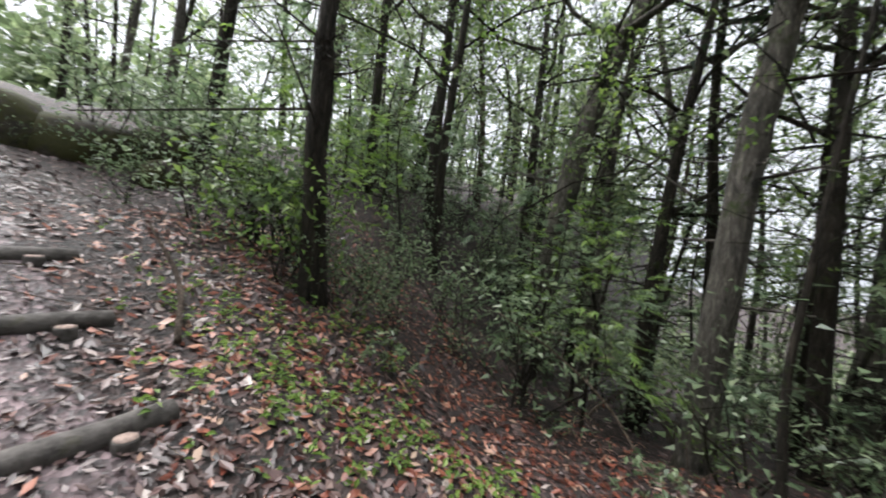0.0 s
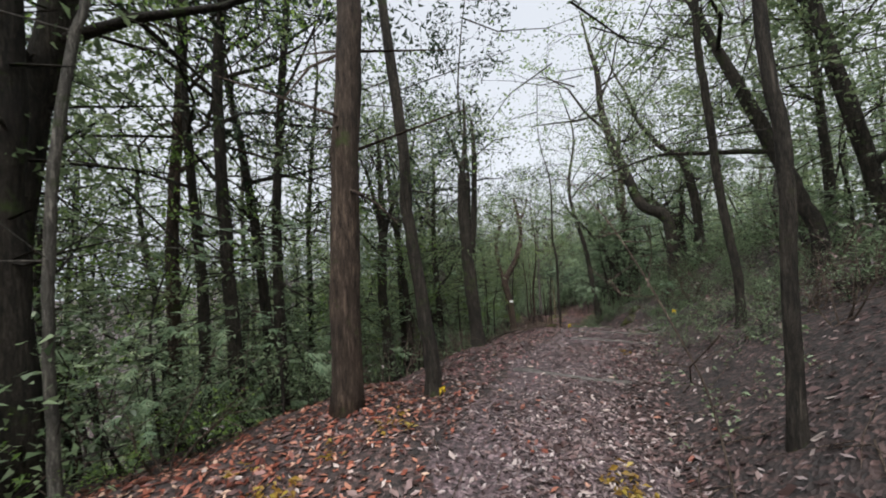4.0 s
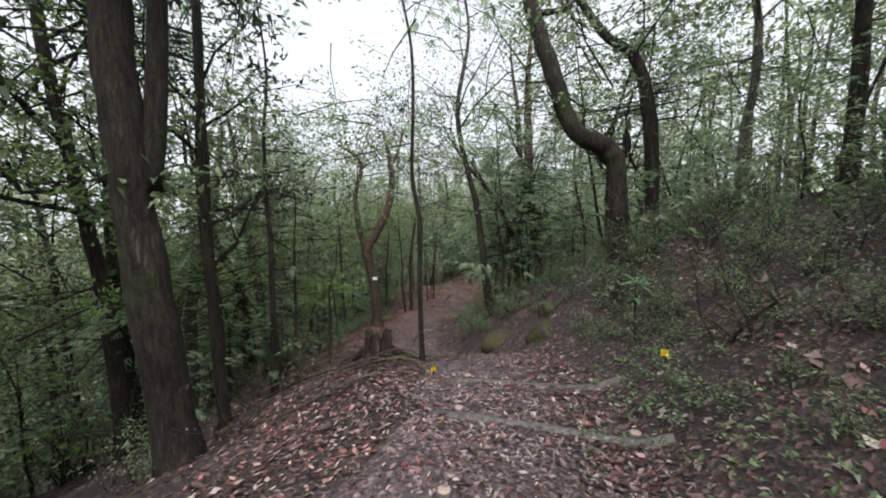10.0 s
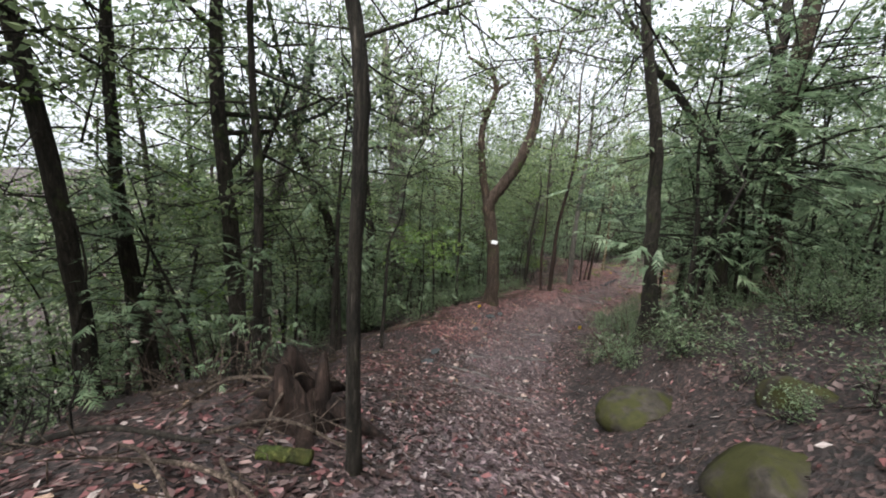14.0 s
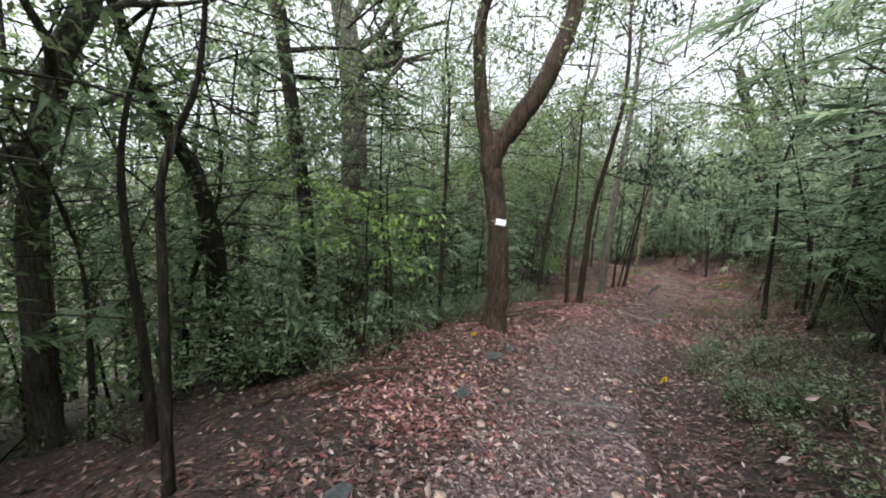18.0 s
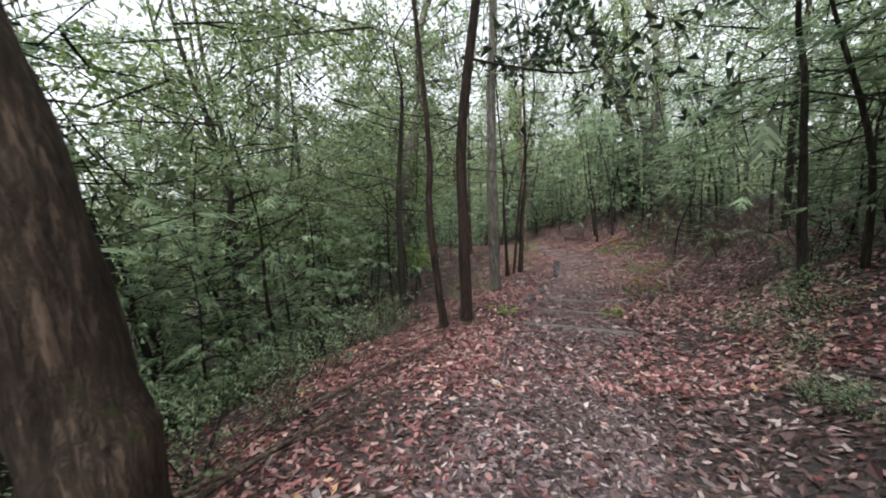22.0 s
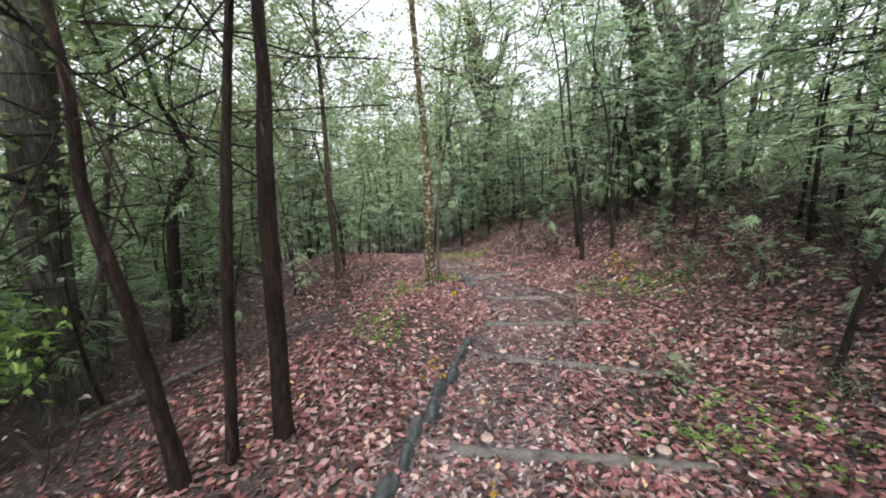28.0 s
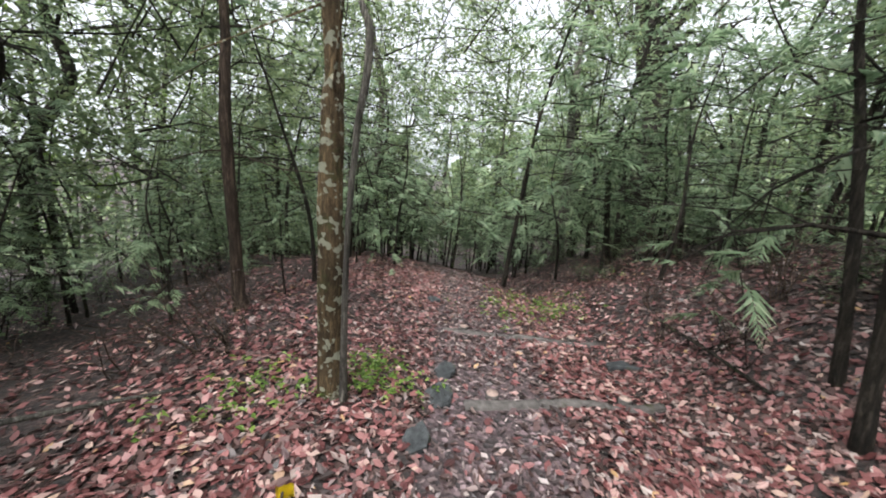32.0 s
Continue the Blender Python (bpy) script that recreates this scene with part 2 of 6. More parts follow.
def ground_material():
    m, nt, bsdf = mat_base("leaf_covered_earth")
    tc = nt.nodes.new("ShaderNodeTexCoord")
    vo = nt.nodes.new("ShaderNodeTexVoronoi")
    vo.inputs["Scale"].default_value = 31
    wob = noise_tex(nt, 9, 3)
    add = nt.nodes.new("ShaderNodeVectorMath")
    add.operation = "MULTIPLY_ADD"
    add.inputs[1].default_value = (0.09, 0.09, 0.09)
    nt.links.new(wob.outputs["Color"], add.inputs[0])
    nt.links.new(tc.outputs["Object"], add.inputs[2])
    nt.links.new(add.outputs["Vector"], vo.inputs["Vector"])
    sep = nt.nodes.new("ShaderNodeSeparateColor")
    nt.links.new(vo.outputs["Color"], sep.inputs["Color"])
    r = ramp(nt, [(0.0, (0.009, 0.0065, 0.006)), (0.45, (0.022, 0.014, 0.013)), (0.8, (0.045, 0.027, 0.025)), (1, (0.13, 0.08, 0.074))])
    nt.links.new(sep.outputs["Red"], r.inputs["Fac"])
    big = noise_tex(nt, 0.7, 4)
    rb = ramp(nt, [(0.35, (0.45, 0.42, 0.4)), (0.65, (1.1, 1.05, 1.0))])
    nt.links.new(big.outputs["Fac"], rb.inputs["Fac"])
    col = mixc(nt, 1.0, r.outputs["Color"], rb.outputs["Color"], "MULTIPLY")
    nt.links.new(col, bsdf.inputs["Base Color"])
    bsdf.inputs["Roughness"].default_value = 0.8
    bump(nt, bsdf, vo.outputs["Distance"], 0.5, 0.03)
    return m


GROUND = ground_material()

# ---------------------------------------------------------------- mesh helpers
RNG = np.random.default_rng(7)


def mesh_object(name, verts, faces, material, parent=None, smooth=True, label=""):
    me = bpy.data.meshes.new(name)
    verts = np.asarray(verts, float)
    me.vertices.add(len(verts))
    me.vertices.foreach_set("co", verts.ravel())
    if isinstance(faces, np.ndarray):
        n, k = faces.shape
        flat, start, total = faces.ravel(), np.arange(n) * k, np.full(n, k)
    else:
        total = np.array([len(f) for f in faces])
        flat = np.array([i for f in faces for i in f])
        start = np.r_[0, np.cumsum(total)[:-1]]
    me.loops.add(len(flat))
    me.loops.foreach_set("vertex_index", flat.astype(np.int32))
    me.polygons.add(len(total))
    me.polygons.foreach_set("loop_start", start.astype(np.int32))
    me.polygons.foreach_set("loop_total", total.astype(np.int32))
    me.polygons.foreach_set("use_smooth", np.full(len(total), smooth))
    me.update(calc_edges=True)
    me.materials.append(material)
    ob = new(name, me)
    if parent is not None:
        ob.parent = parent
    if label:
        ob["label"] = label
    return ob


def unit(v):
    return v / np.maximum(np.linalg.norm(v, axis=-1, keepdims=True), 1e-9)


def tube(points, radii, segs=8, rough=0.0, cap=True, rng=RNG):
    """Rings swept along a line: vertices and faces."""
    p = np.asarray(points, float)
    n = len(p)
    tang = np.gradient(p, axis=0)
    tang = unit(tang)
    ref = np.array([1.0, 0, 0]) if abs(tang[:, 2]).mean() > 0.5 else np.array([0, 0, 1.0])
    a = unit(np.cross(tang, ref))
    b = np.cross(tang, a)
    ang = np.arange(segs) * 2 * math.pi / segs
    r = np.asarray(radii, float)[:, None] * np.ones((1, segs))
    if rough:
        r = r * (1 + rough * rng.normal(0, 1, (n, segs)))
    ring = a[:, None] * np.cos(ang)[None, :, None] + b[:, None] * np.sin(ang)[None, :, None]
    v = (p[:, None] + ring * r[..., None]).reshape(-1, 3)
    i = np.arange(n - 1)[:, None] * segs
    j = np.arange(segs)[None]
    k = (j + 1) % segs
    f = np.stack([i + j, i + k, i + segs + k, i + segs + j], -1).reshape(-1, 4).tolist()
    if cap:
        f.append(list(range((n - 1) * segs, n * segs)))
        f.append(list(range(segs - 1, -1, -1)))
    return v, f


def joined(pieces):
    vs, fs, off = [], [], 0
    for v, f in pieces:
        vs.append(np.asarray(v, float))
        fs += [[i + off for i in q] for q in f]
        off += len(v)
    return np.concatenate(vs), fs


def curve(points, n):
    """A smooth line of n points through the given ones (Catmull-Rom)."""
    p = np.asarray(points, float)
    if len(p) < 3:
        t = np.linspace(0, 1, n)[:, None]
        return p[0] * (1 - t) + p[-1] * t
    q = np.vstack([2 * p[0] - p[1], p, 2 * p[-1] - p[-2]])
    out = []
    for s in np.linspace(0, len(p) - 1 - 1e-6, n):
        i = int(s)
        t = s - i
        a, b, c, d = q[i], q[i + 1], q[i + 2], q[i + 3]
        out.append(0.5 * (2 * b + (c - a) * t + (2 * a - 5 * b + 4 * c - d) * t * t + (3 * b - a - 3 * c + d) * t ** 3))
    return np.array(out)


def leaves(centre, axis, normal, length, width, fold=0.25):
    """Two-sided folded leaves as pairs of triangles."""
    n = len(centre)
    axis = unit(axis)
    side = unit(np.cross(axis, normal))
    nor = np.cross(side, axis)
    L, W = np.asarray(length)[:, None], np.asarray(width)[:, None]
    base = centre - axis * L * 0.5
    tip = centre + axis * L * 0.5 - nor * L * 0.12
    mid = centre - axis * L * 0.06
    lf = mid + side * W * 0.5 + nor * W * fold
    rt = mid - side * W * 0.5 + nor * W * fold
    v = np.stack([base, rt, tip, lf], 1).reshape(-1, 3)
    i = np.arange(n)[:, None] * 4
    f = np.concatenate([i + np.array([[0, 1, 2]]), i + np.array([[0, 2, 3]])], 1).reshape(-1, 3)
    return v, f


def blades(base, axis, normal, length, width):
    """Small pointed leaves, one triangle each."""
    n = len(base)
    axis = unit(axis)
    side = unit(np.cross(axis, normal))
    L, W = np.asarray(length)[:, None], np.asarray(width)[:, None]
    v = np.stack([base + side * W * 0.5, base - side * W * 0.5 + axis * L * 0.12, base + axis * L], 1).reshape(-1, 3)
    return v, np.arange(3 * n).reshape(-1, 3)


def rand_dirs(n, rng, flat=0.0):
    d = rng.normal(0, 1, (n, 3))
    d[:, 2] *= 1 - flat
    return unit(d)


def leaf_cloud(tips, per, spread, length, rng, flat=0.3, droop=0.0, build=leaves):
    """Leaves gathered in clumps round the given twig ends."""
    tips = np.asarray(tips, float)
    n = len(tips) * per
    c = np.repeat(tips, per, 0) + rng.normal(0, 1, (n, 3)) * np.array([spread, spread, spread * 0.6])
    ax = rand_dirs(n, rng, flat)
    ax[:, 2] -= droop
    nor = rand_dirs(n, rng)
    nor[:, 2] = np.abs(nor[:, 2]) + 0.6
    ln = length * rng.uniform(0.65, 1.3, n)
    return build(c, ax, nor, ln, ln * rng.uniform(0.38, 0.55, n))


def fronds(tips, dirs, size, rng, leaflets=15, slim=0.25):
    """Flat drooping sprays: a fan of leaflets on both sides of a rib."""
    cs, ax, nr, ln = [], [], [], []
    for p, d in zip(tips, dirs):
        d = unit(np.asarray(d, float))
        up = unit(np.array([0, 0, 1.0]) - d * d[2] + rng.normal(0, 0.15, 3))
        side = np.cross(d, up)
        s = size * rng.uniform(0.7, 1.3)
        for k in range(leaflets):
            u = (k + 0.5) / leaflets
            sg = 1 if k % 2 else -1
            reach = s * 0.55 * (1 - u) ** 0.7 + 0.02
            reach *= rng.uniform(0.65, 1.2)
            a = unit(d * 0.75 + side * sg * 0.65 + rng.normal(0, 0.16, 3))
            q = p + d * u * s - np.array([0, 0, 0.28 * s * u * u])
            cs.append(q)
            ax.append(a - np.array([0, 0, 0.25]))
            nr.append(up)
            ln.append(reach)
    cs, ax, nr, ln = map(np.array, (cs, ax, nr, ln))
    return blades(cs, ax, nr, ln, np.maximum(ln * slim, 0.007))


# ---------------------------------------------------------------- the ground
TRAIL_Y = np.array(TRAIL)[:, 1]
TRAIL_X = np.array(TRAIL)[:, 0]
TRAIL_Z = np.array(TRAIL)[:, 2]


def softstep(v, k):
    return v * v / (v + k)


def height(x, y, rough=True):
    """Height of the ground: the trail along y, a slope that falls to -x and a bank that rises to +x."""
    x, y = np.asarray(x, float), np.asarray(y, float)
    xc, zc = np.interp(y, TRAIL_Y, TRAIL_X), np.interp(y, TRAIL_Y, TRAIL_Z)
    d = x - xc
    wl = np.interp(y, BANK_Y, LEFT_EDGE)
    wr = np.interp(y, BANK_Y, RIGHT_EDGE)
    sl = np.interp(y, BANK_Y, LEFT_SLOPE)
    sr = np.interp(y, BANK_Y, RIGHT_SLOPE)
    hr = np.interp(y, BANK_Y, RIGHT_TOP)
    L, R = np.maximum(0, -d - wl), np.maximum(0, d - wr)
    fall = sl * softstep(L, 1.0)
    fall = 16 * np.tanh(fall / 16)
    rise = hr * np.tanh(sr * softstep(R, 0.5) / hr) + 0.06 * np.minimum(R, 60)
    z = zc - fall + rise
    if rough:
        off = np.clip((np.abs(d) - 0.5) / 1.5, 0.12, 1)
        z = z + off * (0.09 * np.sin(1.7 * x + 0.6 * y + 1.3) * np.sin(1.1 * y - 0.8 * x) + 0.035 * np.sin(4.1 * x + 2.2) * np.sin(3.7 * y + 0.7))
        z = z + 0.02 * np.sin(2.9 * y + 1.1 * x) * np.sin(3.3 * x)
    return z


def ground_z(x, y):
    return float(height(x, y))


def spaced(lo, hi, step, far_lo, far_hi):
    mid = np.arange(lo, hi + step / 2, step)
    out, s, v = [], step, hi
    while v < far_hi:
        s *= 1.13
        v += s
        out.append(v)
    out2, s, v = [], step, lo
    while v > far_lo:
        s *= 1.13
        v -= s
        out2.append(v)
    return np.r_[out2[::-1], mid, out]


gx = spaced(-4, 5, 0.17, -700, 700)
gy = spaced(-9, 36, 0.19, -700, 800)
GX, GY = np.meshgrid(gx, gy)
GZ = height(GX, GY)
gv = np.stack([GX, GY, GZ], -1).reshape(-1, 3)
ny, nx = GX.shape
gi = (np.arange(ny - 1)[:, None] * nx + np.arange(nx - 1)[None]).ravel()
gf = np.stack([gi, gi + 1, gi + nx + 1, gi + nx], -1)
ground = mesh_object("ground", gv, gf, GROUND)
tagged(ground, "forest floor of dark earth under fallen leaves", "ground", kind="structure")

# the trodden middle of the trail
TREAD = [
    (-10, 0.1, 0.85), (-5, 0.1, 0.85), (0, 0.0, 0.8), (1.8, -0.08, 0.8), (4.3, 0.12, 0.85), (5.3, 0.54, 0.9), (7.6, 0.96, 0.85), (10, 1.06, 0.7), (12, 0.5, 0.8), (14, -0.27, 0.8), (16, -0.42, 0.8), (18, -0.43, 0.8),
    (19.4, -0.33, 0.75), (22, 0.24, 0.6), (22.7, 0.38, 0.6), (24.3, 0.74, 0.6), (27.4, 1.3, 0.62), (29, 1.77, 0.7), (29.9, 1.7, 0.65), (30.9, 1.11, 0.6), (33.4, -0.3, 0.55), (37, -2.4, 0.55),
]
TREAD_Y, TREAD_X, TREAD_HALF = (np.array(c) for c in zip(*TREAD))


def tread_material():
    """Trodden grey-brown earth with crumbled leaves and grit."""
    m, nt, bsdf = mat_base("trodden_earth")
    vo = nt.nodes.new("ShaderNodeTexVoronoi")
    vo.inputs["Scale"].default_value = 34
    nt.links.new(nt.nodes.new("ShaderNodeTexCoord").outputs["Object"], vo.inputs["Vector"])
    sep = nt.nodes.new("ShaderNodeSeparateColor")
    nt.links.new(vo.outputs["Color"], sep.inputs["Color"])
    r = ramp(nt, [(0.0, (0.022, 0.017, 0.017)), (0.5, (0.062, 0.042, 0.044)), (0.85, (0.12, 0.086, 0.09)), (1, (0.25, 0.19, 0.195))])
    nt.links.new(sep.outputs["Red"], r.inputs["Fac"])
    big = noise_tex(nt, 1.3, 5, 0.65)
    rb = ramp(nt, [(0.35, (0.55, 0.5, 0.5)), (0.65, (1.15, 1.08, 1.1))])
    nt.links.new(big.outputs["Fac"], rb.inputs["Fac"])
    nt.links.new(mixc(nt, 1.0, r.outputs["Color"], rb.outputs["Color"], "MULTIPLY"), bsdf.inputs["Base Color"])
    bsdf.inputs["Roughness"].default_value = 0.7
    bump(nt, bsdf, vo.outputs["Distance"], 0.5, 0.02)
    return m


ty = np.arange(-9.6, 36.6, 0.12)
th = np.interp(ty, TREAD_Y, TREAD_HALF) * (1 + 0.13 * np.sin(2.3 * ty) * np.sin(0.9 * ty + 1) + 0.07 * np.sin(7.1 * ty))
tu = np.linspace(-1, 1, 11)
TX = np.interp(ty, TREAD_Y, TREAD_X)[:, None] + th[:, None] * tu[None] + 0.05 * np.sin(5.3 * ty)[:, None] * np.abs(tu)[None]
TY = np.repeat(ty[:, None], 11, 1)
TZ = height(TX, TY) + 0.008 * (1 - np.abs(tu) ** 6)[None] - 0.004
ti = (np.arange(len(ty) - 1)[:, None] * 11 + np.arange(10)[None]).ravel()
path_ob = mesh_object("path", np.stack([TX, TY, TZ], -1).reshape(-1, 3), np.stack([ti, ti + 1, ti + 12, ti + 11], -1), tread_material())
tagged(path_ob, "trodden grey-brown earth of the footpath with crumbled leaves", "path", kind="structure")

# ---------------------------------------------------------------- trees
CROWN = {
    "broad": (LEAF_TOP, "green-leaved crown"),
    "bright": (LEAF_BRIGHT, "bright green crown"),
    "pine": (LEAF_NEEDLE, "sparse dark needle crown"),
    "hinoki": (LEAF_CONIFER, "flat drooping sprays"),
}
BARK_WORDS = {"dark_wet_bark": "dark-barked", "brown_bark": "brown-barked", "grey_bark": "grey-barked", "mossy_bark": "lichen-spotted mossy", "red_brown_bark": "slim red-brown"}


def limb_set(p0, d0, length, r0, rng, level, out, tips, curl=0.25, rise=0.15):
    """A branch that wanders and forks; its thin ends are kept in tips."""
    n = 3 if level > 0 else 1
    pts, d, p = [p0], unit(np.array(d0, float)), np.array(p0, float)
    for _ in range(n):
        d = unit(d + rng.normal(0, curl, 3) + np.array([0, 0, rise * 0.35]))
        p = p + d * length / n
        pts.append(p)
    rr = np.linspace(r0, max(r0 * 0.3, 0.004), len(pts))
    out.append(tube(pts, rr, 6 if r0 > 0.03 else 3, cap=False))
    tips.append((pts[-1], d))
    if level > 0:
        for k in range(1, len(pts)):
            for _ in range(1 if rng.random() < 0.65 else 2):
                side = unit(d + rng.normal(0, 0.9, 3))
                limb_set(pts[k], side, length * rng.uniform(0.35, 0.6), rr[k] * 0.6, rng, level - 1, out, tips, curl, rise)
    else:
        tips.append(((pts[0] + pts[1]) * 0.5, unit(d + rng.normal(0, 0.6, 3))))


def crown_leaves(kind, tips, rng, amount=1.0, fine=False):
    pos = np.array([t[0] for t in tips])
    if kind == "hinoki":
        dirs = np.array([t[1] for t in tips]) * np.array([1, 1, 0.35])
        k = 1
        pos2 = np.repeat(pos, k, 0) + rng.normal(0, 0.07, (len(pos) * k, 3))
        return fronds(pos2, np.repeat(dirs, k, 0) + rng.normal(0, 0.45, (len(pos) * k, 3)) * np.array([1, 1, 0.3]), 0.22, rng, 25, 0.15)
    if kind == "pine":
        return leaf_cloud(pos, int(16 * amount), 0.22, 0.15, rng, 0.1, build=blades)
    if kind == "bright":
        return leaf_cloud(pos, int(15 * amount), 0.24, 0.09, rng, 0.5, 0.3)
    if fine:
        return leaf_cloud(pos, int(11 * amount), 0.34, 0.088, rng, 0.4, 0.2)
    return leaf_cloud(pos, int(11 * amount), 0.34, 0.115, rng, 0.4, 0.2, build=blades)


def tree_parts(line, radii, top, kind, crown_from, limbs, rng, rings=5):
    """Trunk and crown meshes round the foot of the tree at the origin."""
    line = np.asarray(line, float)
    radii = list(radii)
    if top and top > line[-1, 2] + 0.5:
        d = line[-1] - line[-2]
        d = unit(d * np.array([0.6, 0.6, 1]))
        ext = [line[-1] + (d + np.array([*rng.normal(0, 0.06, 2), 0])) * (top - line[-1, 2]) * k for k in (0.35, 0.7, 1.0)]
        line = np.vstack([line, ext])
        radii += [radii[-1] * 0.75, radii[-1] * 0.45, 0.012]
    fine = max(12, int(len(line) * rings))
    c = curve(line, fine)
    r = np.interp(np.linspace(0, len(line) - 1, fine), np.arange(len(line)), radii)
    flare = 1 + 0.3 * np.exp(-np.maximum(c[:, 2], 0) / 0.14)
    c[1:-1, :2] += rng.normal(0, 0.07, (fine - 2, 2)) * r[1:-1, None]
    lumps = 1 + 0.03 * np.interp(np.arange(fine), np.arange(0, fine + 3, 3), rng.normal(0, 1, len(np.arange(0, fine + 3, 3))))
    trunk = tube(c, r * flare * lumps, (14 if radii[0] > 0.07 else 8) if rings > 3 else 7, 0.025, rng=rng)
    pieces, big, tips = [], [], []
    for lp, lr in limbs:
        lc = curve(lp, len(lp) * 4)
        lrr = np.interp(np.linspace(0, len(lp) - 1, len(lc)), np.arange(len(lp)), lr)
        big.append(tube(lc, lrr, 9, 0.03, rng=rng))
        for k in range(len(lc) // 2, len(lc), 2):
            limb_set(lc[k], rng.normal(0, 1, 3) + np.array([0, 0, 0.5]), rng.uniform(0.6, 1.4), max(0.008, lrr[k] * 0.4), rng, 1, pieces, tips)
    hmax = c[-1, 2]
    if kind != "none" and hmax > crown_from:
        count = int(np.clip((hmax - crown_from) * (2.4 if kind == "hinoki" else 2.3), 5, 19))
        reach = min(2.5, 0.32 * hmax) * (0.6 if kind == "hinoki" else 1.0)
        for h in np.linspace(crown_from, hmax * 0.97, count):
            k = int(np.argmin(np.abs(c[:, 2] - h)))
            a = rng.uniform(0, 2 * math.pi)
            u = (h - crown_from) / max(hmax - crown_from, 0.1)
            ln = (1 - 0.5 * u) * rng.uniform(0.7, 1.25) * reach
            d = np.array([math.cos(a), math.sin(a), -0.1 if kind == "hinoki" else 0.45])
            limb_set(c[k], d, ln, max(0.01, r[k] * 0.45), rng, 1, pieces, tips, 0.18 if kind == "hinoki" else 0.3, -0.2 if kind == "hinoki" else 0.2)
        for _ in range(int(crown_from * 2)):
            k = int(np.argmin(np.abs(c[:, 2] - rng.uniform(min(1.5, crown_from * 0.5), crown_from))))
            a = rng.uniform(0, 2 * math.pi)
            limb_set(c[k], (math.cos(a), math.sin(a), 0.1), rng.uniform(0.4, 1.7), max(0.006, r[k] * 0.17), rng, 1 if rng.random() < 0.35 else 0, pieces, [], 0.3, -0.1)
    lv = crown_leaves("broad" if kind == "none" else kind, tips, rng, fine=rings > 3) if tips else None
    return trunk, big, joined(pieces) if pieces else None, lv


def tree_meshes(ob, parts, bark, leaf):
    trunk, big, twigs, lv = parts
    mesh_object("trunk", trunk[0], trunk[1], bark, ob)
    for v, f in big:
        mesh_object("limb", v, f, bark, ob)
    if twigs is not None:
        tagged(mesh_object("branch_spread", twigs[0], twigs[1], bark, ob), kind="stuff")
    if lv is not None:
        mesh_object("crown", lv[0], lv[1], leaf, ob, False)


def tree(bark, line, radii, top=0.0, crown="broad", crown_from=5.0, limbs=(), label=""):
    """A tree whose trunk follows the given line of world points, from the ground up."""
    line = np.array(line, float)
    foot = np.array([line[0, 0], line[0, 1], ground_z(line[0, 0], line[0, 1])])
    rng = np.random.default_rng(int(abs(line[0, 0] * 1000) + abs(line[0, 1] * 77)))
    if line[0, 2] > foot[2] + 0.3:
        line = np.vstack([foot - [0, 0, 0.15], line])
        radii = [radii[0] * 1.08, *radii]
    else:
        line[0, 2] = foot[2] - 0.15
    kind = crown
    parts = tree_parts(line - foot, radii, top, kind, crown_from, [(np.array(p) - foot, r) for p, r in limbs], rng)
    ob = new("tree")
    ob.location = foot
    words = BARK_WORDS[bark.name]
    tagged(ob, label or f"{words} tree with {CROWN[kind][1] if kind != 'none' else 'bare forking limbs'} on the leafy slope", "tree", "woodland trees")
    trunk, big, twigs, lv = parts
    if lv is not None:
        # no leaf hangs into the walked line
        k = 3 if kind in ("pine", "hinoki") else 4
        cen = lv[0].reshape(-1, k, 3).mean(1) + foot
        far = np.min([np.linalg.norm(cen - np.array(e), axis=1) for _, e, _, _ in PATH], axis=0) > 1.7
        lv = (lv[0].reshape(-1, k, 3)[far].reshape(-1, 3), lv[1][: int(far.sum()) * (k - 2)])
    if twigs is not None:
        # nor any twig
        v, f = twigs
        near = np.min([np.linalg.norm(v + foot - np.array(e), axis=1) for _, e, _, _ in PATH], axis=0) < 0.9
        f = [q for q in f if not near[q].any()]
        twigs = (v, f) if f else None
    tree_meshes(ob, (trunk, big, twigs, lv), bark, CROWN[kind][0] if kind != "none" else LEAF_TOP)
    return ob


tree(BARK_BROWN, [(-2.03, 1.67, 0.26), (-1.95, 1.72, 2.28), (-1.81, 1.80, 4.45)], [0.160, 0.145, 0.135], top=10, crown='broad', crown_from=7)
tree(BARK_DARK, [(-1.33, 2.44, 0.37), (-1.41, 2.40, 1.27), (-1.49, 2.36, 2.15), (-1.50, 2.35, 2.98)], [0.095, 0.076, 0.074, 0.069], top=10, crown='broad', crown_from=6)
tree(BARK_DARK, [(-1.74, 7.39, -0.72), (-1.86, 7.34, 0.88), (-1.92, 7.30, 2.52), (-1.89, 7.32, 3.69)], [0.180, 0.157, 0.142, 0.111], top=0, crown='none', crown_from=0, limbs=[([(-1.79, 7.37, 1.68), (-1.69, 7.41, 2.53), (-1.59, 7.46, 4.12), (-1.60, 7.45, 5.08)], [0.090, 0.078, 0.065, 0.040]), ([(-1.89, 7.32, 3.69), (-2.03, 7.25, 4.36), (-2.23, 7.14, 4.85)], [0.061, 0.042, 0.020]), ([(-1.89, 7.32, 3.69), (-1.78, 7.37, 4.55), (-1.75, 7.39, 5.60)], [0.072, 0.056, 0.027])])
tree(BARK_DARK, [(1.34, 0.75, 0.55), (1.37, 0.74, 1.31), (1.39, 0.73, 2.09), (1.35, 0.75, 2.92)], [0.043, 0.040, 0.038, 0.035], top=10, crown='broad', crown_from=5)
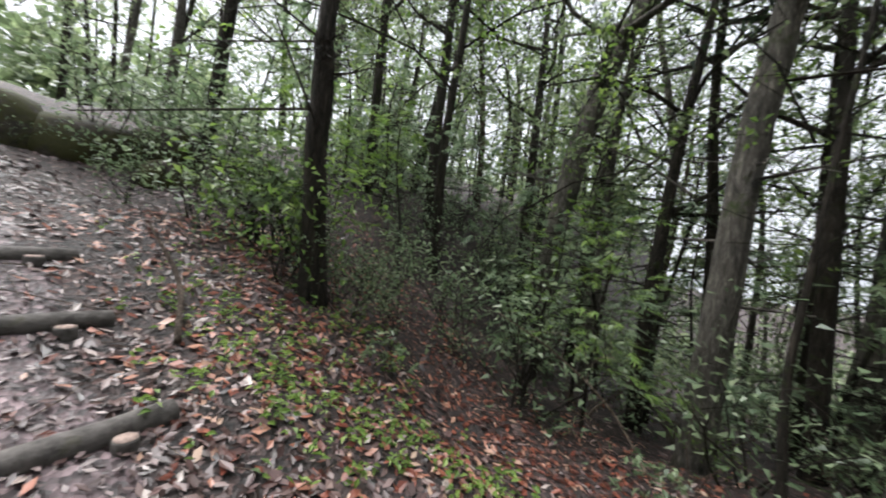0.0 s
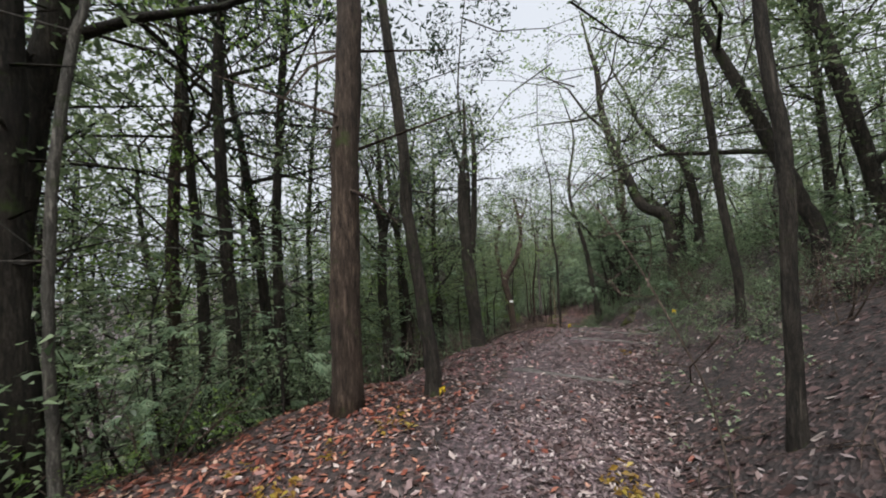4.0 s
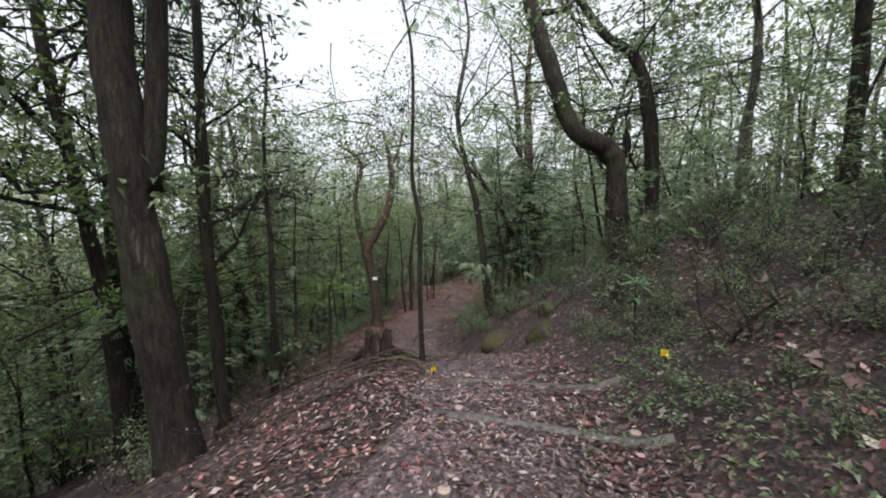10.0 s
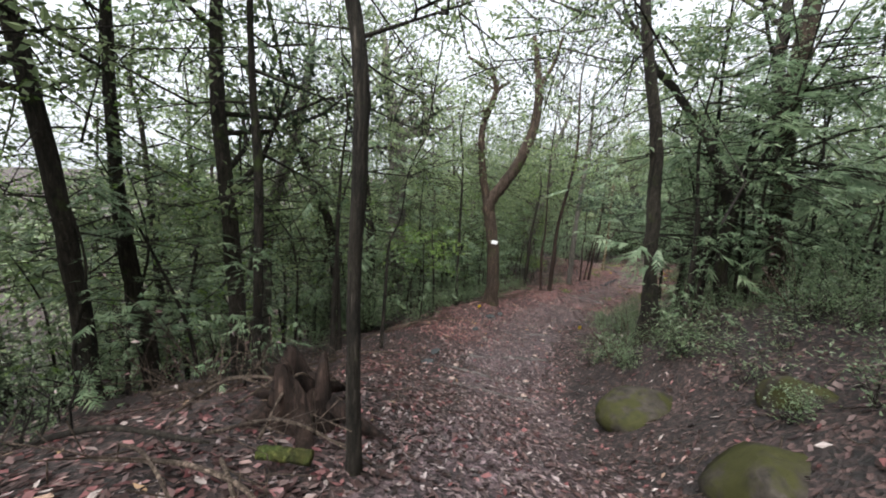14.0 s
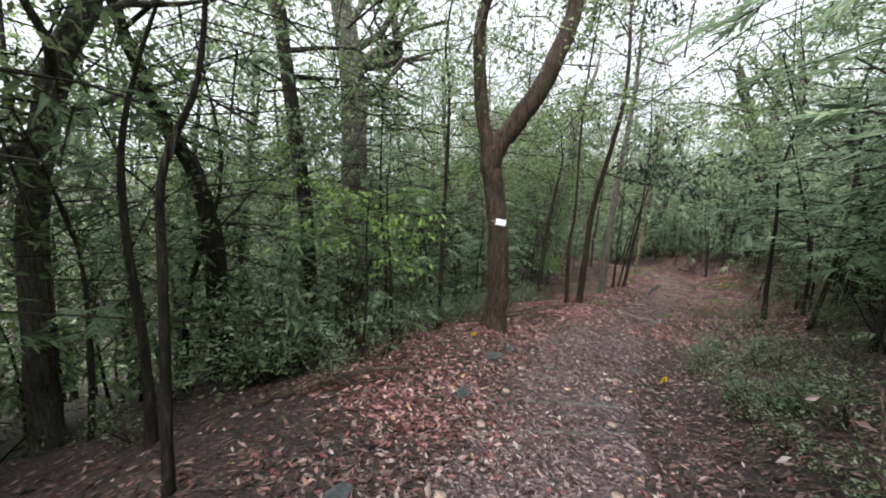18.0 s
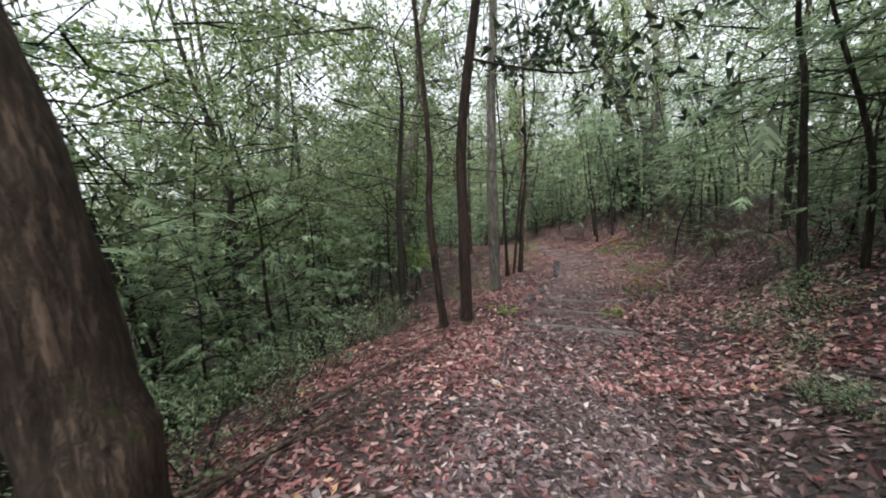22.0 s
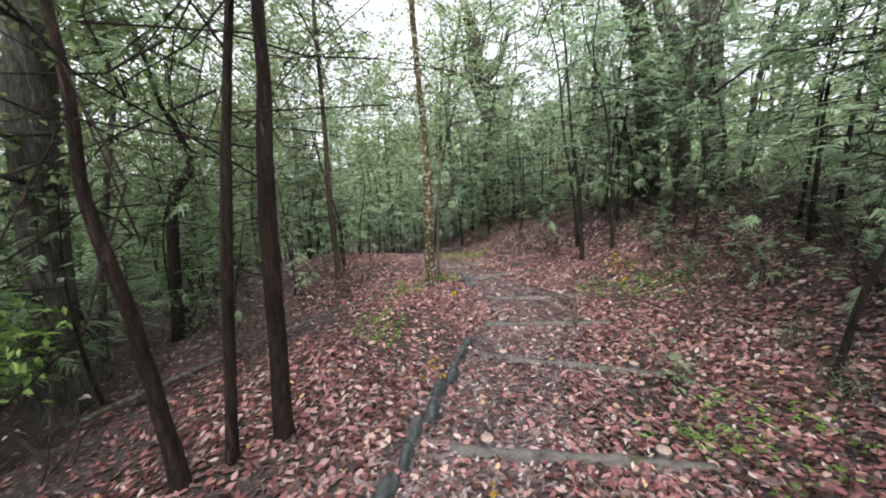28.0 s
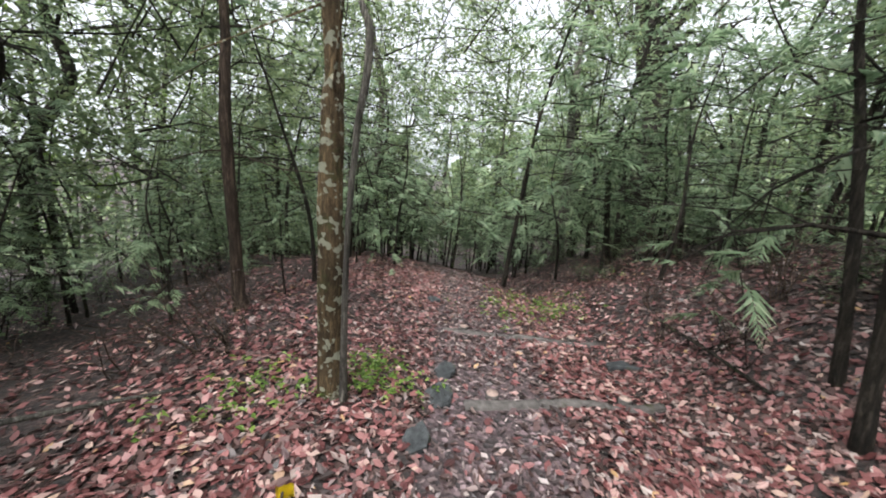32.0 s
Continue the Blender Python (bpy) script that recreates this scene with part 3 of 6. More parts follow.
tree(BARK_DARK, [(3.59, 10.71, 1.01), (3.57, 10.72, 2.19), (3.36, 10.81, 2.57), (2.92, 10.97, 2.88), (2.55, 11.09, 3.95), (2.23, 11.17, 5.01), (2.01, 11.22, 6.17)], [0.148, 0.151, 0.170, 0.166, 0.145, 0.129, 0.106], top=9, crown='broad', crown_from=4.5)
tree(BARK_DARK, [(4.57, 11.41, 1.33), (4.51, 11.45, 3.11), (4.28, 11.56, 4.26), (3.76, 11.78, 4.85), (3.24, 11.98, 5.82)], [0.127, 0.125, 0.104, 0.085, 0.063], top=8, crown='broad', crown_from=5)
tree(BARK_DARK, [(-4.25, 7.65, -1.69), (-4.38, 7.53, 0.48), (-4.30, 7.60, 2.42)], [0.172, 0.128, 0.120], top=0, crown='none', crown_from=0, limbs=[([(-4.30, 7.60, 2.35), (-4.30, 7.60, 3.48), (-4.30, 7.61, 4.25), (-4.31, 7.60, 5.23)], [0.096, 0.084, 0.068, 0.039]), ([(-4.30, 7.60, 2.35), (-4.44, 7.46, 3.30), (-4.55, 7.35, 3.98), (-4.70, 7.18, 4.52)], [0.082, 0.061, 0.040, 0.018]), ([(-4.31, 7.60, 2.28), (-4.07, 7.82, 3.15), (-3.72, 8.11, 4.09), (-3.48, 8.28, 5.04)], [0.072, 0.062, 0.046, 0.024])])
tree(BARK_DARK, [(-4.62, 9.91, -0.16), (-4.78, 9.79, 1.97), (-4.92, 9.69, 3.54), (-4.99, 9.63, 5.39)], [0.106, 0.090, 0.077, 0.058], top=10, crown='pine', crown_from=4)
tree(BARK_DARK, [(-2.04, 8.5, -1.15), (-2.07, 8.49, 0.74), (-2.03, 8.47, 2.6), (-1.98, 8.46, 4.28)], [0.066, 0.058, 0.05, 0.042], top=10, crown='pine', crown_from=4)
tree(BARK_DARK, [(0.26, 9.49, -0.59), (0.25, 9.48, 0.37), (0.27, 9.49, 1.27), (0.23, 9.47, 1.68), (0.19, 9.44, 2.03)], [0.039, 0.036, 0.037, 0.032, 0.025], top=7, crown='hinoki', crown_from=3, limbs=[([(0.27, 9.49, 1.53), (0.45, 9.58, 1.60), (0.71, 9.67, 1.68)], [0.010, 0.007, 0.003])])
tree(BARK_BROWN, [(-2.05, 18.16, -2.77), (-2.05, 18.16, -2.05), (-2.13, 18.13, -1.1), (-2.25, 18.08, -0.3), (-2.34, 18.04, 0.12), (-2.13, 18.14, 0.58), (-1.82, 18.28, 1.09), (-1.5, 18.42, 1.9), (-1.36, 18.5, 2.62), (-1.4, 18.5, 3.5), (-1.6, 18.4, 4.6)], [0.2, 0.182, 0.172, 0.17, 0.178, 0.162, 0.15, 0.135, 0.118, 0.095, 0.05], top=0, crown='none', crown_from=0, limbs=[([(-2.36, 18.03, 0.1), (-2.43, 17.99, 0.5), (-2.52, 17.93, 0.9), (-2.62, 17.87, 1.76), (-2.61, 17.88, 2.36), (-2.38, 18.0, 3.23), (-2.58, 17.89, 3.66), (-3.1, 17.63, 4.01)], [0.125, 0.115, 0.11, 0.1, 0.09, 0.08, 0.06, 0.03]), ([(-2.38, 18.0, 3.2), (-2.2, 18.08, 3.36), (-2.06, 18.16, 3.44)], [0.055, 0.045, 0.03]), ([(-1.4, 18.5, 3.3), (-1.1, 18.6, 3.9), (-0.9, 18.6, 4.6)], [0.07, 0.05, 0.03])])
tree(BARK_DARK, [(1.81, 14.43, -0.97), (1.74, 14.45, -0.30), (1.60, 14.49, 0.83), (1.50, 14.51, 1.68)], [0.130, 0.101, 0.092, 0.085], top=10, crown='broad', crown_from=5)
tree(BARK_RED, [(-1.10, 22.00, -3.17), (-1.10, 22.00, -1.85), (-1.08, 22.01, -0.69)], [0.078, 0.074, 0.059], top=10, crown='pine', crown_from=6, limbs=[([(-1.05, 22.01, 0.2), (-0.93, 22.0, 0.16), (-0.5, 22.05, 0.06), (0.15, 22.1, -0.06), (0.59, 22.15, -0.01), (0.78, 22.2, 0.3)], [0.02, 0.018, 0.016, 0.013, 0.009, 0.005])])
tree(BARK_RED, [(-1.35, 21.70, -3.17), (-1.44, 21.64, -2.17), (-1.47, 21.62, -1.47), (-1.44, 21.64, -0.82)], [0.053, 0.048, 0.042, 0.032], top=10, crown='pine', crown_from=6)
tree(BARK_GREY, [(-0.74, 24.31, -3.39), (-0.77, 24.30, -1.70), (-0.77, 24.30, -0.28), (-0.75, 24.31, 0.29)], [0.106, 0.098, 0.086, 0.077], top=10, crown='broad', crown_from=6)
tree(BARK_RED, [(-0.17, 26.35, -3.62), (-0.11, 26.39, -2.18), (-0.03, 26.44, -0.99)], [0.059, 0.051, 0.032], top=9, crown='hinoki', crown_from=3)
tree(BARK_RED, [(-0.35, 26.07, -3.36), (-0.22, 26.19, -2.14), (-0.09, 26.29, -1.05)], [0.034, 0.031, 0.021], top=8, crown='hinoki', crown_from=3)
tree(BARK_RED, [(-0.49, 25.89, -3.56), (-0.52, 25.85, -2.61), (-0.56, 25.80, -1.95), (-0.55, 25.82, -1.19)], [0.046, 0.036, 0.026, 0.018], top=8, crown='hinoki', crown_from=3)
tree(BARK_MOSS, [(0.15, 30.42, -3.90), (0.14, 30.41, -2.95), (0.15, 30.41, -2.16), (0.14, 30.41, -1.61)], [0.084, 0.080, 0.062, 0.050], top=10, crown='broad', crown_from=6)
tree(BARK_GREY, [(0.28, 30.38, -3.88), (0.29, 30.39, -2.92), (0.32, 30.42, -2.30), (0.37, 30.46, -1.82), (0.33, 30.43, -1.63)], [0.024, 0.016, 0.018, 0.020, 0.016], top=0, crown='none', crown_from=0)
tree(BARK_BROWN, [(-1.76, 30.98, -4.38), (-1.78, 30.96, -3.57), (-1.79, 30.94, -2.06), (-1.77, 30.97, -1.13)], [0.069, 0.060, 0.054, 0.042], top=9, crown='hinoki', crown_from=4)
tree(BARK_GREY, [(6.00, 34.40, -3.33), (5.72, 34.53, -1.46), (5.49, 34.63, 0.49), (5.11, 34.78, 1.77)], [0.216, 0.223, 0.205, 0.183], top=10, crown='broad', crown_from=7, limbs=[([(5.58, 34.59, 0.11), (5.80, 34.49, 1.04), (5.69, 34.54, 1.64)], [0.159, 0.107, 0.096])])
tree(BARK_GREY, [(5.97, 33.03, -3.45), (5.78, 33.13, -1.54), (5.62, 33.22, 0.13), (5.48, 33.29, 1.18)], [0.229, 0.211, 0.194, 0.182], top=10, crown='broad', crown_from=7, limbs=[([(5.73, 33.16, -0.97), (5.20, 33.42, 0.20), (4.80, 33.59, 1.14)], [0.114, 0.099, 0.071])])
tree(BARK_DARK, [(2.9, 31.5, -3.6), (2.78, 31.53, -2.45), (2.65, 31.56, -1.7), (2.54, 31.58, -0.9)], [0.042, 0.04, 0.031, 0.022], top=5, crown='hinoki', crown_from=1.2)
tree(BARK_DARK, [(3.38, 31.35, -3.6), (3.31, 31.38, -2.45), (3.22, 31.42, -1.6), (3.1, 31.46, -0.95)], [0.035, 0.033, 0.025, 0.019], top=5, crown='hinoki', crown_from=1.2)
tree(BARK_DARK, [(-7.88, 30.79, -5.68), (-7.87, 30.87, -2.95), (-7.81, 31.15, -2.16), (-7.70, 31.58, -1.33), (-7.74, 31.43, -0.54), (-7.76, 31.32, 0.19)], [0.109, 0.111, 0.108, 0.107, 0.073, 0.050], top=7, crown='broad', crown_from=4)
tree(BARK_DARK, [(2.92, 31.97, -3.59), (2.81, 32.01, -2.74), (2.67, 32.05, -1.94), (2.55, 32.08, -1.32)], [0.036, 0.034, 0.028, 0.021], top=6, crown='hinoki', crown_from=1.5)
tree(BARK_DARK, [(5.38, 25.71, -3.47), (5.24, 25.83, -2.86), (5.18, 25.89, -1.03), (5.16, 25.90, 0.22)], [0.078, 0.072, 0.062, 0.052], top=8, crown='hinoki', crown_from=2.5)
tree(BARK_DARK, [(2.44, 21.37, -2.57), (2.35, 21.43, -1.59), (2.29, 21.48, -0.52), (2.20, 21.54, 0.26)], [0.045, 0.040, 0.031, 0.023], top=7, crown='hinoki', crown_from=2)
tree(BARK_GREY, [(-3.53, 27.47, -4.09), (-3.26, 27.63, -1.45), (-2.97, 27.78, 0.21), (-2.77, 27.88, 1.02)], [0.199, 0.194, 0.161, 0.147], top=10, crown='broad', crown_from=6)
tree(BARK_DARK, [(-5.52, 15.32, -4.08), (-5.53, 15.32, -1.54), (-5.62, 15.15, -0.39), (-5.76, 14.88, 0.25), (-5.86, 14.66, 0.96), (-5.91, 14.52, 1.50)], [0.158, 0.129, 0.112, 0.090, 0.076, 0.066], top=9, crown='broad', crown_from=5)
tree(BARK_GREY, [(-6.13, 19.08, -3.85), (-6.16, 19.06, -0.14), (-6.27, 18.96, 2.33), (-6.46, 18.78, 3.43)], [0.325, 0.301, 0.258, 0.212], top=10, crown='broad', crown_from=6, limbs=[([(-6.27, 18.96, 2.21), (-5.69, 19.44, 2.31), (-5.45, 19.63, 2.58), (-5.63, 19.49, 3.60)], [0.185, 0.179, 0.116, 0.075])])
tree(BARK_DARK, [(-6.28, 17.75, -1.66), (-6.42, 17.59, 0.33), (-6.53, 17.47, 1.71), (-6.62, 17.36, 2.87)], [0.150, 0.140, 0.132, 0.117], top=10, crown='broad', crown_from=6)
tree(BARK_DARK, [(-3.79, 13.63, -3.33), (-3.79, 13.65, -2.02), (-3.81, 13.60, -0.77), (-3.80, 13.63, -0.08), (-3.75, 13.75, 0.50)], [0.057, 0.044, 0.032, 0.024, 0.017], top=6.5, crown='broad', crown_from=4.2)
tree(BARK_DARK, [(-2.85, 12.50, -2.02), (-2.83, 12.54, -0.94), (-2.80, 12.59, 0.33), (-2.78, 12.63, 1.03)], [0.050, 0.039, 0.028, 0.020], top=5.5, crown='hinoki', crown_from=2)
tree(BARK_DARK, [(-2.27, 13.09, -2.14), (-2.23, 13.13, -0.97), (-2.21, 13.16, -0.28), (-2.08, 13.29, 0.21)], [0.034, 0.027, 0.02, 0.015], top=4.6, crown='broad', crown_from=3.0)
tree(BARK_GREY, [(-6.01, 13.48, -3.07), (-5.95, 13.62, -0.85), (-5.84, 13.85, 0.44), (-5.65, 14.21, 1.57), (-5.53, 14.41, 2.57)], [0.156, 0.134, 0.128, 0.120, 0.106], top=8, crown='broad', crown_from=4, limbs=[([(-5.94, 13.63, -0.17), (-6.04, 13.41, -0.42), (-6.11, 13.23, -1.70)], [0.072, 0.056, 0.044])])
tree(BARK_DARK, [(-5.13, 10.87, -2.57), (-5.17, 10.72, -1.01), (-5.18, 10.66, 0.42), (-5.17, 10.70, 1.75)], [0.139, 0.113, 0.088, 0.074], top=10, crown='broad', crown_from=5)
tree(BARK_DARK, [(2.92, 15.09, -1.78), (2.71, 15.15, -0.33), (2.65, 15.17, 0.66), (2.27, 15.26, 1.61), (1.65, 15.35, 2.50), (1.30, 15.37, 2.88)], [0.114, 0.086, 0.077, 0.062, 0.059, 0.057], top=5, crown='broad', crown_from=4)
tree(BARK_DARK, [(4.39, 19.01, -1.18), (4.11, 19.10, 1.12), (3.77, 19.19, 3.11), (3.63, 19.23, 4.06)], [0.144, 0.138, 0.121, 0.113], top=10, crown='broad', crown_from=5)
tree(BARK_DARK, [(4.33, 11.91, 1.07), (4.19, 11.99, 1.88), (4.13, 12.03, 2.42)], [0.117, 0.131, 0.161], top=0, crown='none', crown_from=0, limbs=[([(4.13, 12.03, 2.42), (3.75, 12.22, 2.79), (3.37, 12.37, 3.24)], [0.148, 0.153, 0.143]), ([(4.13, 12.03, 2.42), (4.31, 11.93, 2.66), (4.30, 11.93, 2.99)], [0.101, 0.085, 0.074])])
tree(BARK_BROWN, [(3.80, 16.89, 0.01), (3.52, 16.95, 1.89), (3.49, 16.96, 3.42), (3.46, 16.97, 4.73)], [0.146, 0.153, 0.146, 0.130], top=9, crown='broad', crown_from=6)
tree(BARK_DARK, [(-2.63, 10.92, -1.71), (-2.56, 11.01, 0.72), (-2.57, 10.99, 1.84), (-2.56, 11.01, 2.91)], [0.059, 0.054, 0.039, 0.031], top=8, crown='hinoki', crown_from=2.5)
tree(BARK_DARK, [(-4.02, 11.60, -1.66), (-4.04, 11.57, 0.20), (-4.08, 11.51, 1.82), (-4.04, 11.57, 3.27)], [0.129, 0.111, 0.095, 0.077], top=10, crown='pine', crown_from=3)
tree(BARK_GREY, [(-4.80, -5.12, -0.56), (-4.80, -5.07, 1.42), (-4.80, -4.97, 3.22), (-4.79, -4.83, 4.62)], [0.179, 0.154, 0.143, 0.130], top=10, crown='broad', crown_from=5)
tree(BARK_GREY, [(-6.57, -7.26, 0.57), (-6.56, -7.29, 2.04), (-6.64, -7.03, 3.97), (-6.73, -6.67, 5.43), (-6.80, -6.31, 6.14)], [0.186, 0.187, 0.198, 0.182, 0.162], top=9, crown='broad', crown_from=5)
tree(BARK_DARK, [(-4.75, 0.45, 0.18), (-4.80, 0.41, 2.20), (-4.77, 0.44, 3.92), (-4.80, 0.41, 6.10)], [0.162, 0.157, 0.148, 0.142], top=10, crown='bright', crown_from=4.5)
tree(BARK_GREY, [(-7.86, -2.86, 0.07), (-7.83, -2.76, 1.92), (-7.82, -2.75, 5.02), (-7.86, -2.87, 7.53)], [0.232, 0.207, 0.183, 0.160], top=10, crown='broad', crown_from=6)
tree(BARK_DARK, [(-8.89, -12.19, 2.90), (-9.06, -11.98, 4.75), (-9.24, -11.74, 6.72)], [0.131, 0.148, 0.150], top=9, crown='broad', crown_from=5)
tree(BARK_DARK, [(-9.95, 2.74, -0.54), (-9.94, 2.76, 2.33), (-9.97, 2.72, 3.52)], [0.148, 0.148, 0.089], top=8, crown='pine', crown_from=5, limbs=[([(-9.97, 2.72, 3.01), (-10.37, 2.20, 4.39), (-10.60, 1.86, 5.82)], [0.059, 0.039, 0.024])])
tree(BARK_DARK, [(-4.00, -4.59, -0.37), (-4.01, -4.67, 0.91), (-4.00, -4.63, 1.81), (-3.99, -4.55, 3.04)], [0.036, 0.036, 0.027, 0.024], top=6, crown='pine', crown_from=4.5)
tree(BARK_DARK, [(-4.90, 3.09, -0.17), (-4.95, 3.04, 2.32), (-4.97, 3.02, 4.66), (-4.88, 3.12, 6.14)], [0.112, 0.096, 0.080, 0.065], top=10, crown='pine', crown_from=5)
tree(BARK_DARK, [(-4.91, 4.14, -0.40), (-4.89, 4.15, 2.40), (-4.72, 4.29, 5.18), (-4.58, 4.40, 6.93)], [0.108, 0.089, 0.071, 0.063], top=10, crown='pine', crown_from=5)
tree(BARK_BROWN, [(-6.39, 3.19, -0.54), (-6.35, 3.24, 2.45), (-6.22, 3.40, 5.08), (-6.16, 3.47, 6.71)], [0.113, 0.098, 0.085, 0.069], top=10, crown='pine', crown_from=5)
tree(BARK_DARK, [(-5.39, 0.87, -0.26), (-5.43, 0.79, 1.59), (-5.36, 0.93, 3.48), (-5.25, 1.15, 4.91)], [0.123, 0.120, 0.149, 0.173], top=10, crown='broad', crown_from=5)
tree(BARK_GREY, [(-3.86, 0.27, -0.09), (-3.87, 0.25, 1.10), (-3.84, 0.30, 2.51), (-3.77, 0.42, 3.63), (-3.73, 0.50, 4.07)], [0.048, 0.041, 0.042, 0.042, 0.040], top=9, crown='broad', crown_from=5)
tree(BARK_DARK, [(2.48, 4.06, 1.02), (2.38, 4.12, 2.22), (2.33, 4.15, 3.46), (2.28, 4.18, 4.44)], [0.059, 0.054, 0.054, 0.048], top=9, crown='broad', crown_from=4.5)
tree(BARK_DARK, [(4.08, 5.30, 1.62), (3.95, 5.40, 2.16), (3.76, 5.54, 2.93), (3.53, 5.69, 3.82), (3.30, 5.84, 4.64), (3.02, 6.00, 5.67)], [0.111, 0.107, 0.101, 0.098, 0.087, 0.071], top=7, crown='broad', crown_from=4, limbs=[([(3.72, 5.56, 3.0), (3.3, 5.75, 3.1), (2.9, 5.9, 3.17), (2.63, 6.1, 3.25), (2.24, 6.2, 3.3), (1.57, 6.3, 3.15), (0.96, 6.4, 2.87)], [0.05, 0.045, 0.04, 0.034, 0.028, 0.018, 0.008])])
tree(BARK_DARK, [(5.16, 5.48, 1.22), (5.01, 5.62, 2.43), (4.83, 5.78, 3.93), (4.69, 5.90, 5.10)], [0.107, 0.110, 0.107, 0.096], top=9, crown='broad', crown_from=4, limbs=[([(5.01, 5.62, 2.60), (5.29, 5.35, 3.04), (5.50, 5.13, 3.89)], [0.058, 0.047, 0.032])])
tree(BARK_DARK, [(5.12, 34.47, -2.34), (4.86, 34.56, -0.16), (4.44, 34.70, 1.75), (3.67, 34.92, 3.94), (3.13, 35.05, 5.46)], [0.254, 0.250, 0.228, 0.207, 0.175], top=9, crown='broad', crown_from=5)
tree(BARK_DARK, [(-3.05, 16.46, -2.83), (-3.10, 16.42, -1.66), (-3.15, 16.37, -0.90), (-3.17, 16.35, -0.42)], [0.034, 0.026, 0.018, 0.012], top=3.2, crown='hinoki', crown_from=1.2)
tree(BARK_DARK, [(-3.41, 18.65, -3.05), (-3.45, 18.63, -1.25), (-3.47, 18.62, 0.12), (-3.50, 18.60, 1.37)], [0.050, 0.042, 0.036, 0.030], top=7, crown='hinoki', crown_from=4)
tree(BARK_DARK, [(-2.72, 24.60, -4.92), (-2.72, 24.60, -3.24), (-2.68, 24.62, -1.55), (-2.54, 24.69, -0.04)], [0.072, 0.079, 0.055, 0.040], top=6, crown='bright', crown_from=3.5)
tree(BARK_DARK, [(5.22, 14.76, -0.39), (4.98, 14.88, 1.28), (4.81, 14.96, 2.59), (4.64, 15.03, 3.85)], [0.056, 0.048, 0.040, 0.032], top=8, crown='broad', crown_from=4)
tree(BARK_GREY, [(-4.18, 28.37, -4.83), (-4.07, 28.52, -3.45), (-3.85, 28.78, -1.81), (-3.71, 28.93, -0.95)], [0.065, 0.051, 0.039, 0.033], top=5, crown='bright', crown_from=4)
tree(BARK_DARK, [(-2.32, -8.3, 1.16), (-2.26, -8.4, 2.26), (-2.22, -8.4, 3.21), (-2.2, -8.4, 3.70)], [0.12, 0.1, 0.09, 0.08], top=8, crown='broad', crown_from=3)
tree(BARK_DARK, [(1.13, 43.00, -0.39), (0.59, 42.97, 1.65), (0.26, 42.95, 4.07)], [0.423, 0.394, 0.319], top=10, crown='broad', crown_from=6, limbs=[([(0.61, 42.98, 1.44), (1.48, 43.01, 2.62), (1.89, 43.00, 3.94)], [0.220, 0.146, 0.090])])
tree(BARK_DARK, [(-3.95, 29.41, -4.29), (-3.83, 29.64, -2.46), (-3.66, 29.93, -1.81), (-3.70, 29.88, -1.26), (-3.78, 29.72, -0.84)], [0.096, 0.077, 0.067, 0.050, 0.033], top=6, crown='hinoki', crown_from=3)

# ---------------------------------------------------------------- more of the wood, away from the trail
def trail_gap(x, y):
    return x - float(np.interp(y, TRAIL_Y, TRAIL_X))


PROTO = []
for bark, rad, high, kind, start, words in (
    (BARK_DARK, 0.1, 13, "pine", 5.5, "tall thin dark tree with a sparse crown"),
    (BARK_DARK, 0.13, 11, "broad", 3.5, "dark evergreen tree with a lacy crown"),
    (BARK_GREY, 0.14, 12, "broad", 5.0, "grey-barked tree with a lacy green crown"),
    (BARK_DARK, 0.07, 8, "hinoki", 1.6, "young conifer with flat drooping sprays"),
    (BARK_BROWN, 0.11, 12, "pine", 4.5, "tall brown-barked tree with a sparse crown"),
    (BARK_DARK, 0.08, 9, "bright", 3.0, "slim tree with bright green leaves"),
    (BARK_DARK, 0.09, 10, "broad", 2.4, "crooked dark evergreen tree"),
):
    rng = np.random.default_rng(40 + len(PROTO))
    bend = rng.normal(0, 0.25, (4, 2)).cumsum(0)
    ln = [(0, 0, -0.3), (*bend[0] * 0.4, high * 0.2), (*bend[1], high * 0.45), (*bend[2], high * 0.7)]
    parts = tree_parts(ln, [rad, rad * 0.9, rad * 0.7, rad * 0.5], high, kind, start, (), rng, 3)
    ob = new("tree")
    tagged(ob, words, "tree", "woodland trees")
    tree_meshes(ob, parts, bark, CROWN[kind][0])
    PROTO.append(ob)

rng = np.random.default_rng(5)
TAKEN = []
placed = [0] * len(PROTO)


def scatter_trees(count, xs, ys, kinds, near):
    made = 0
    for _ in range(count * 30):
        if made >= count:
            break
        x, y = rng.uniform(*xs), rng.uniform(*ys)
        if abs(trail_gap(x, y)) < near or any((x - a) ** 2 + (y - b) ** 2 < 1.2 for a, b in TAKEN):
            continue
        TAKEN.append((x, y))
        k = int(rng.choice(kinds))
        m = pose(x, y, ground_z(x, y), 0, 0, rng.uniform(0, 360)) @ Matrix.Scale(rng.uniform(0.8, 1.2), 4)
        if placed[k] == 0:
            PROTO[k].matrix_world = m
        else:
            copy_thing(PROTO[k], m)
        placed[k] += 1
        made += 1


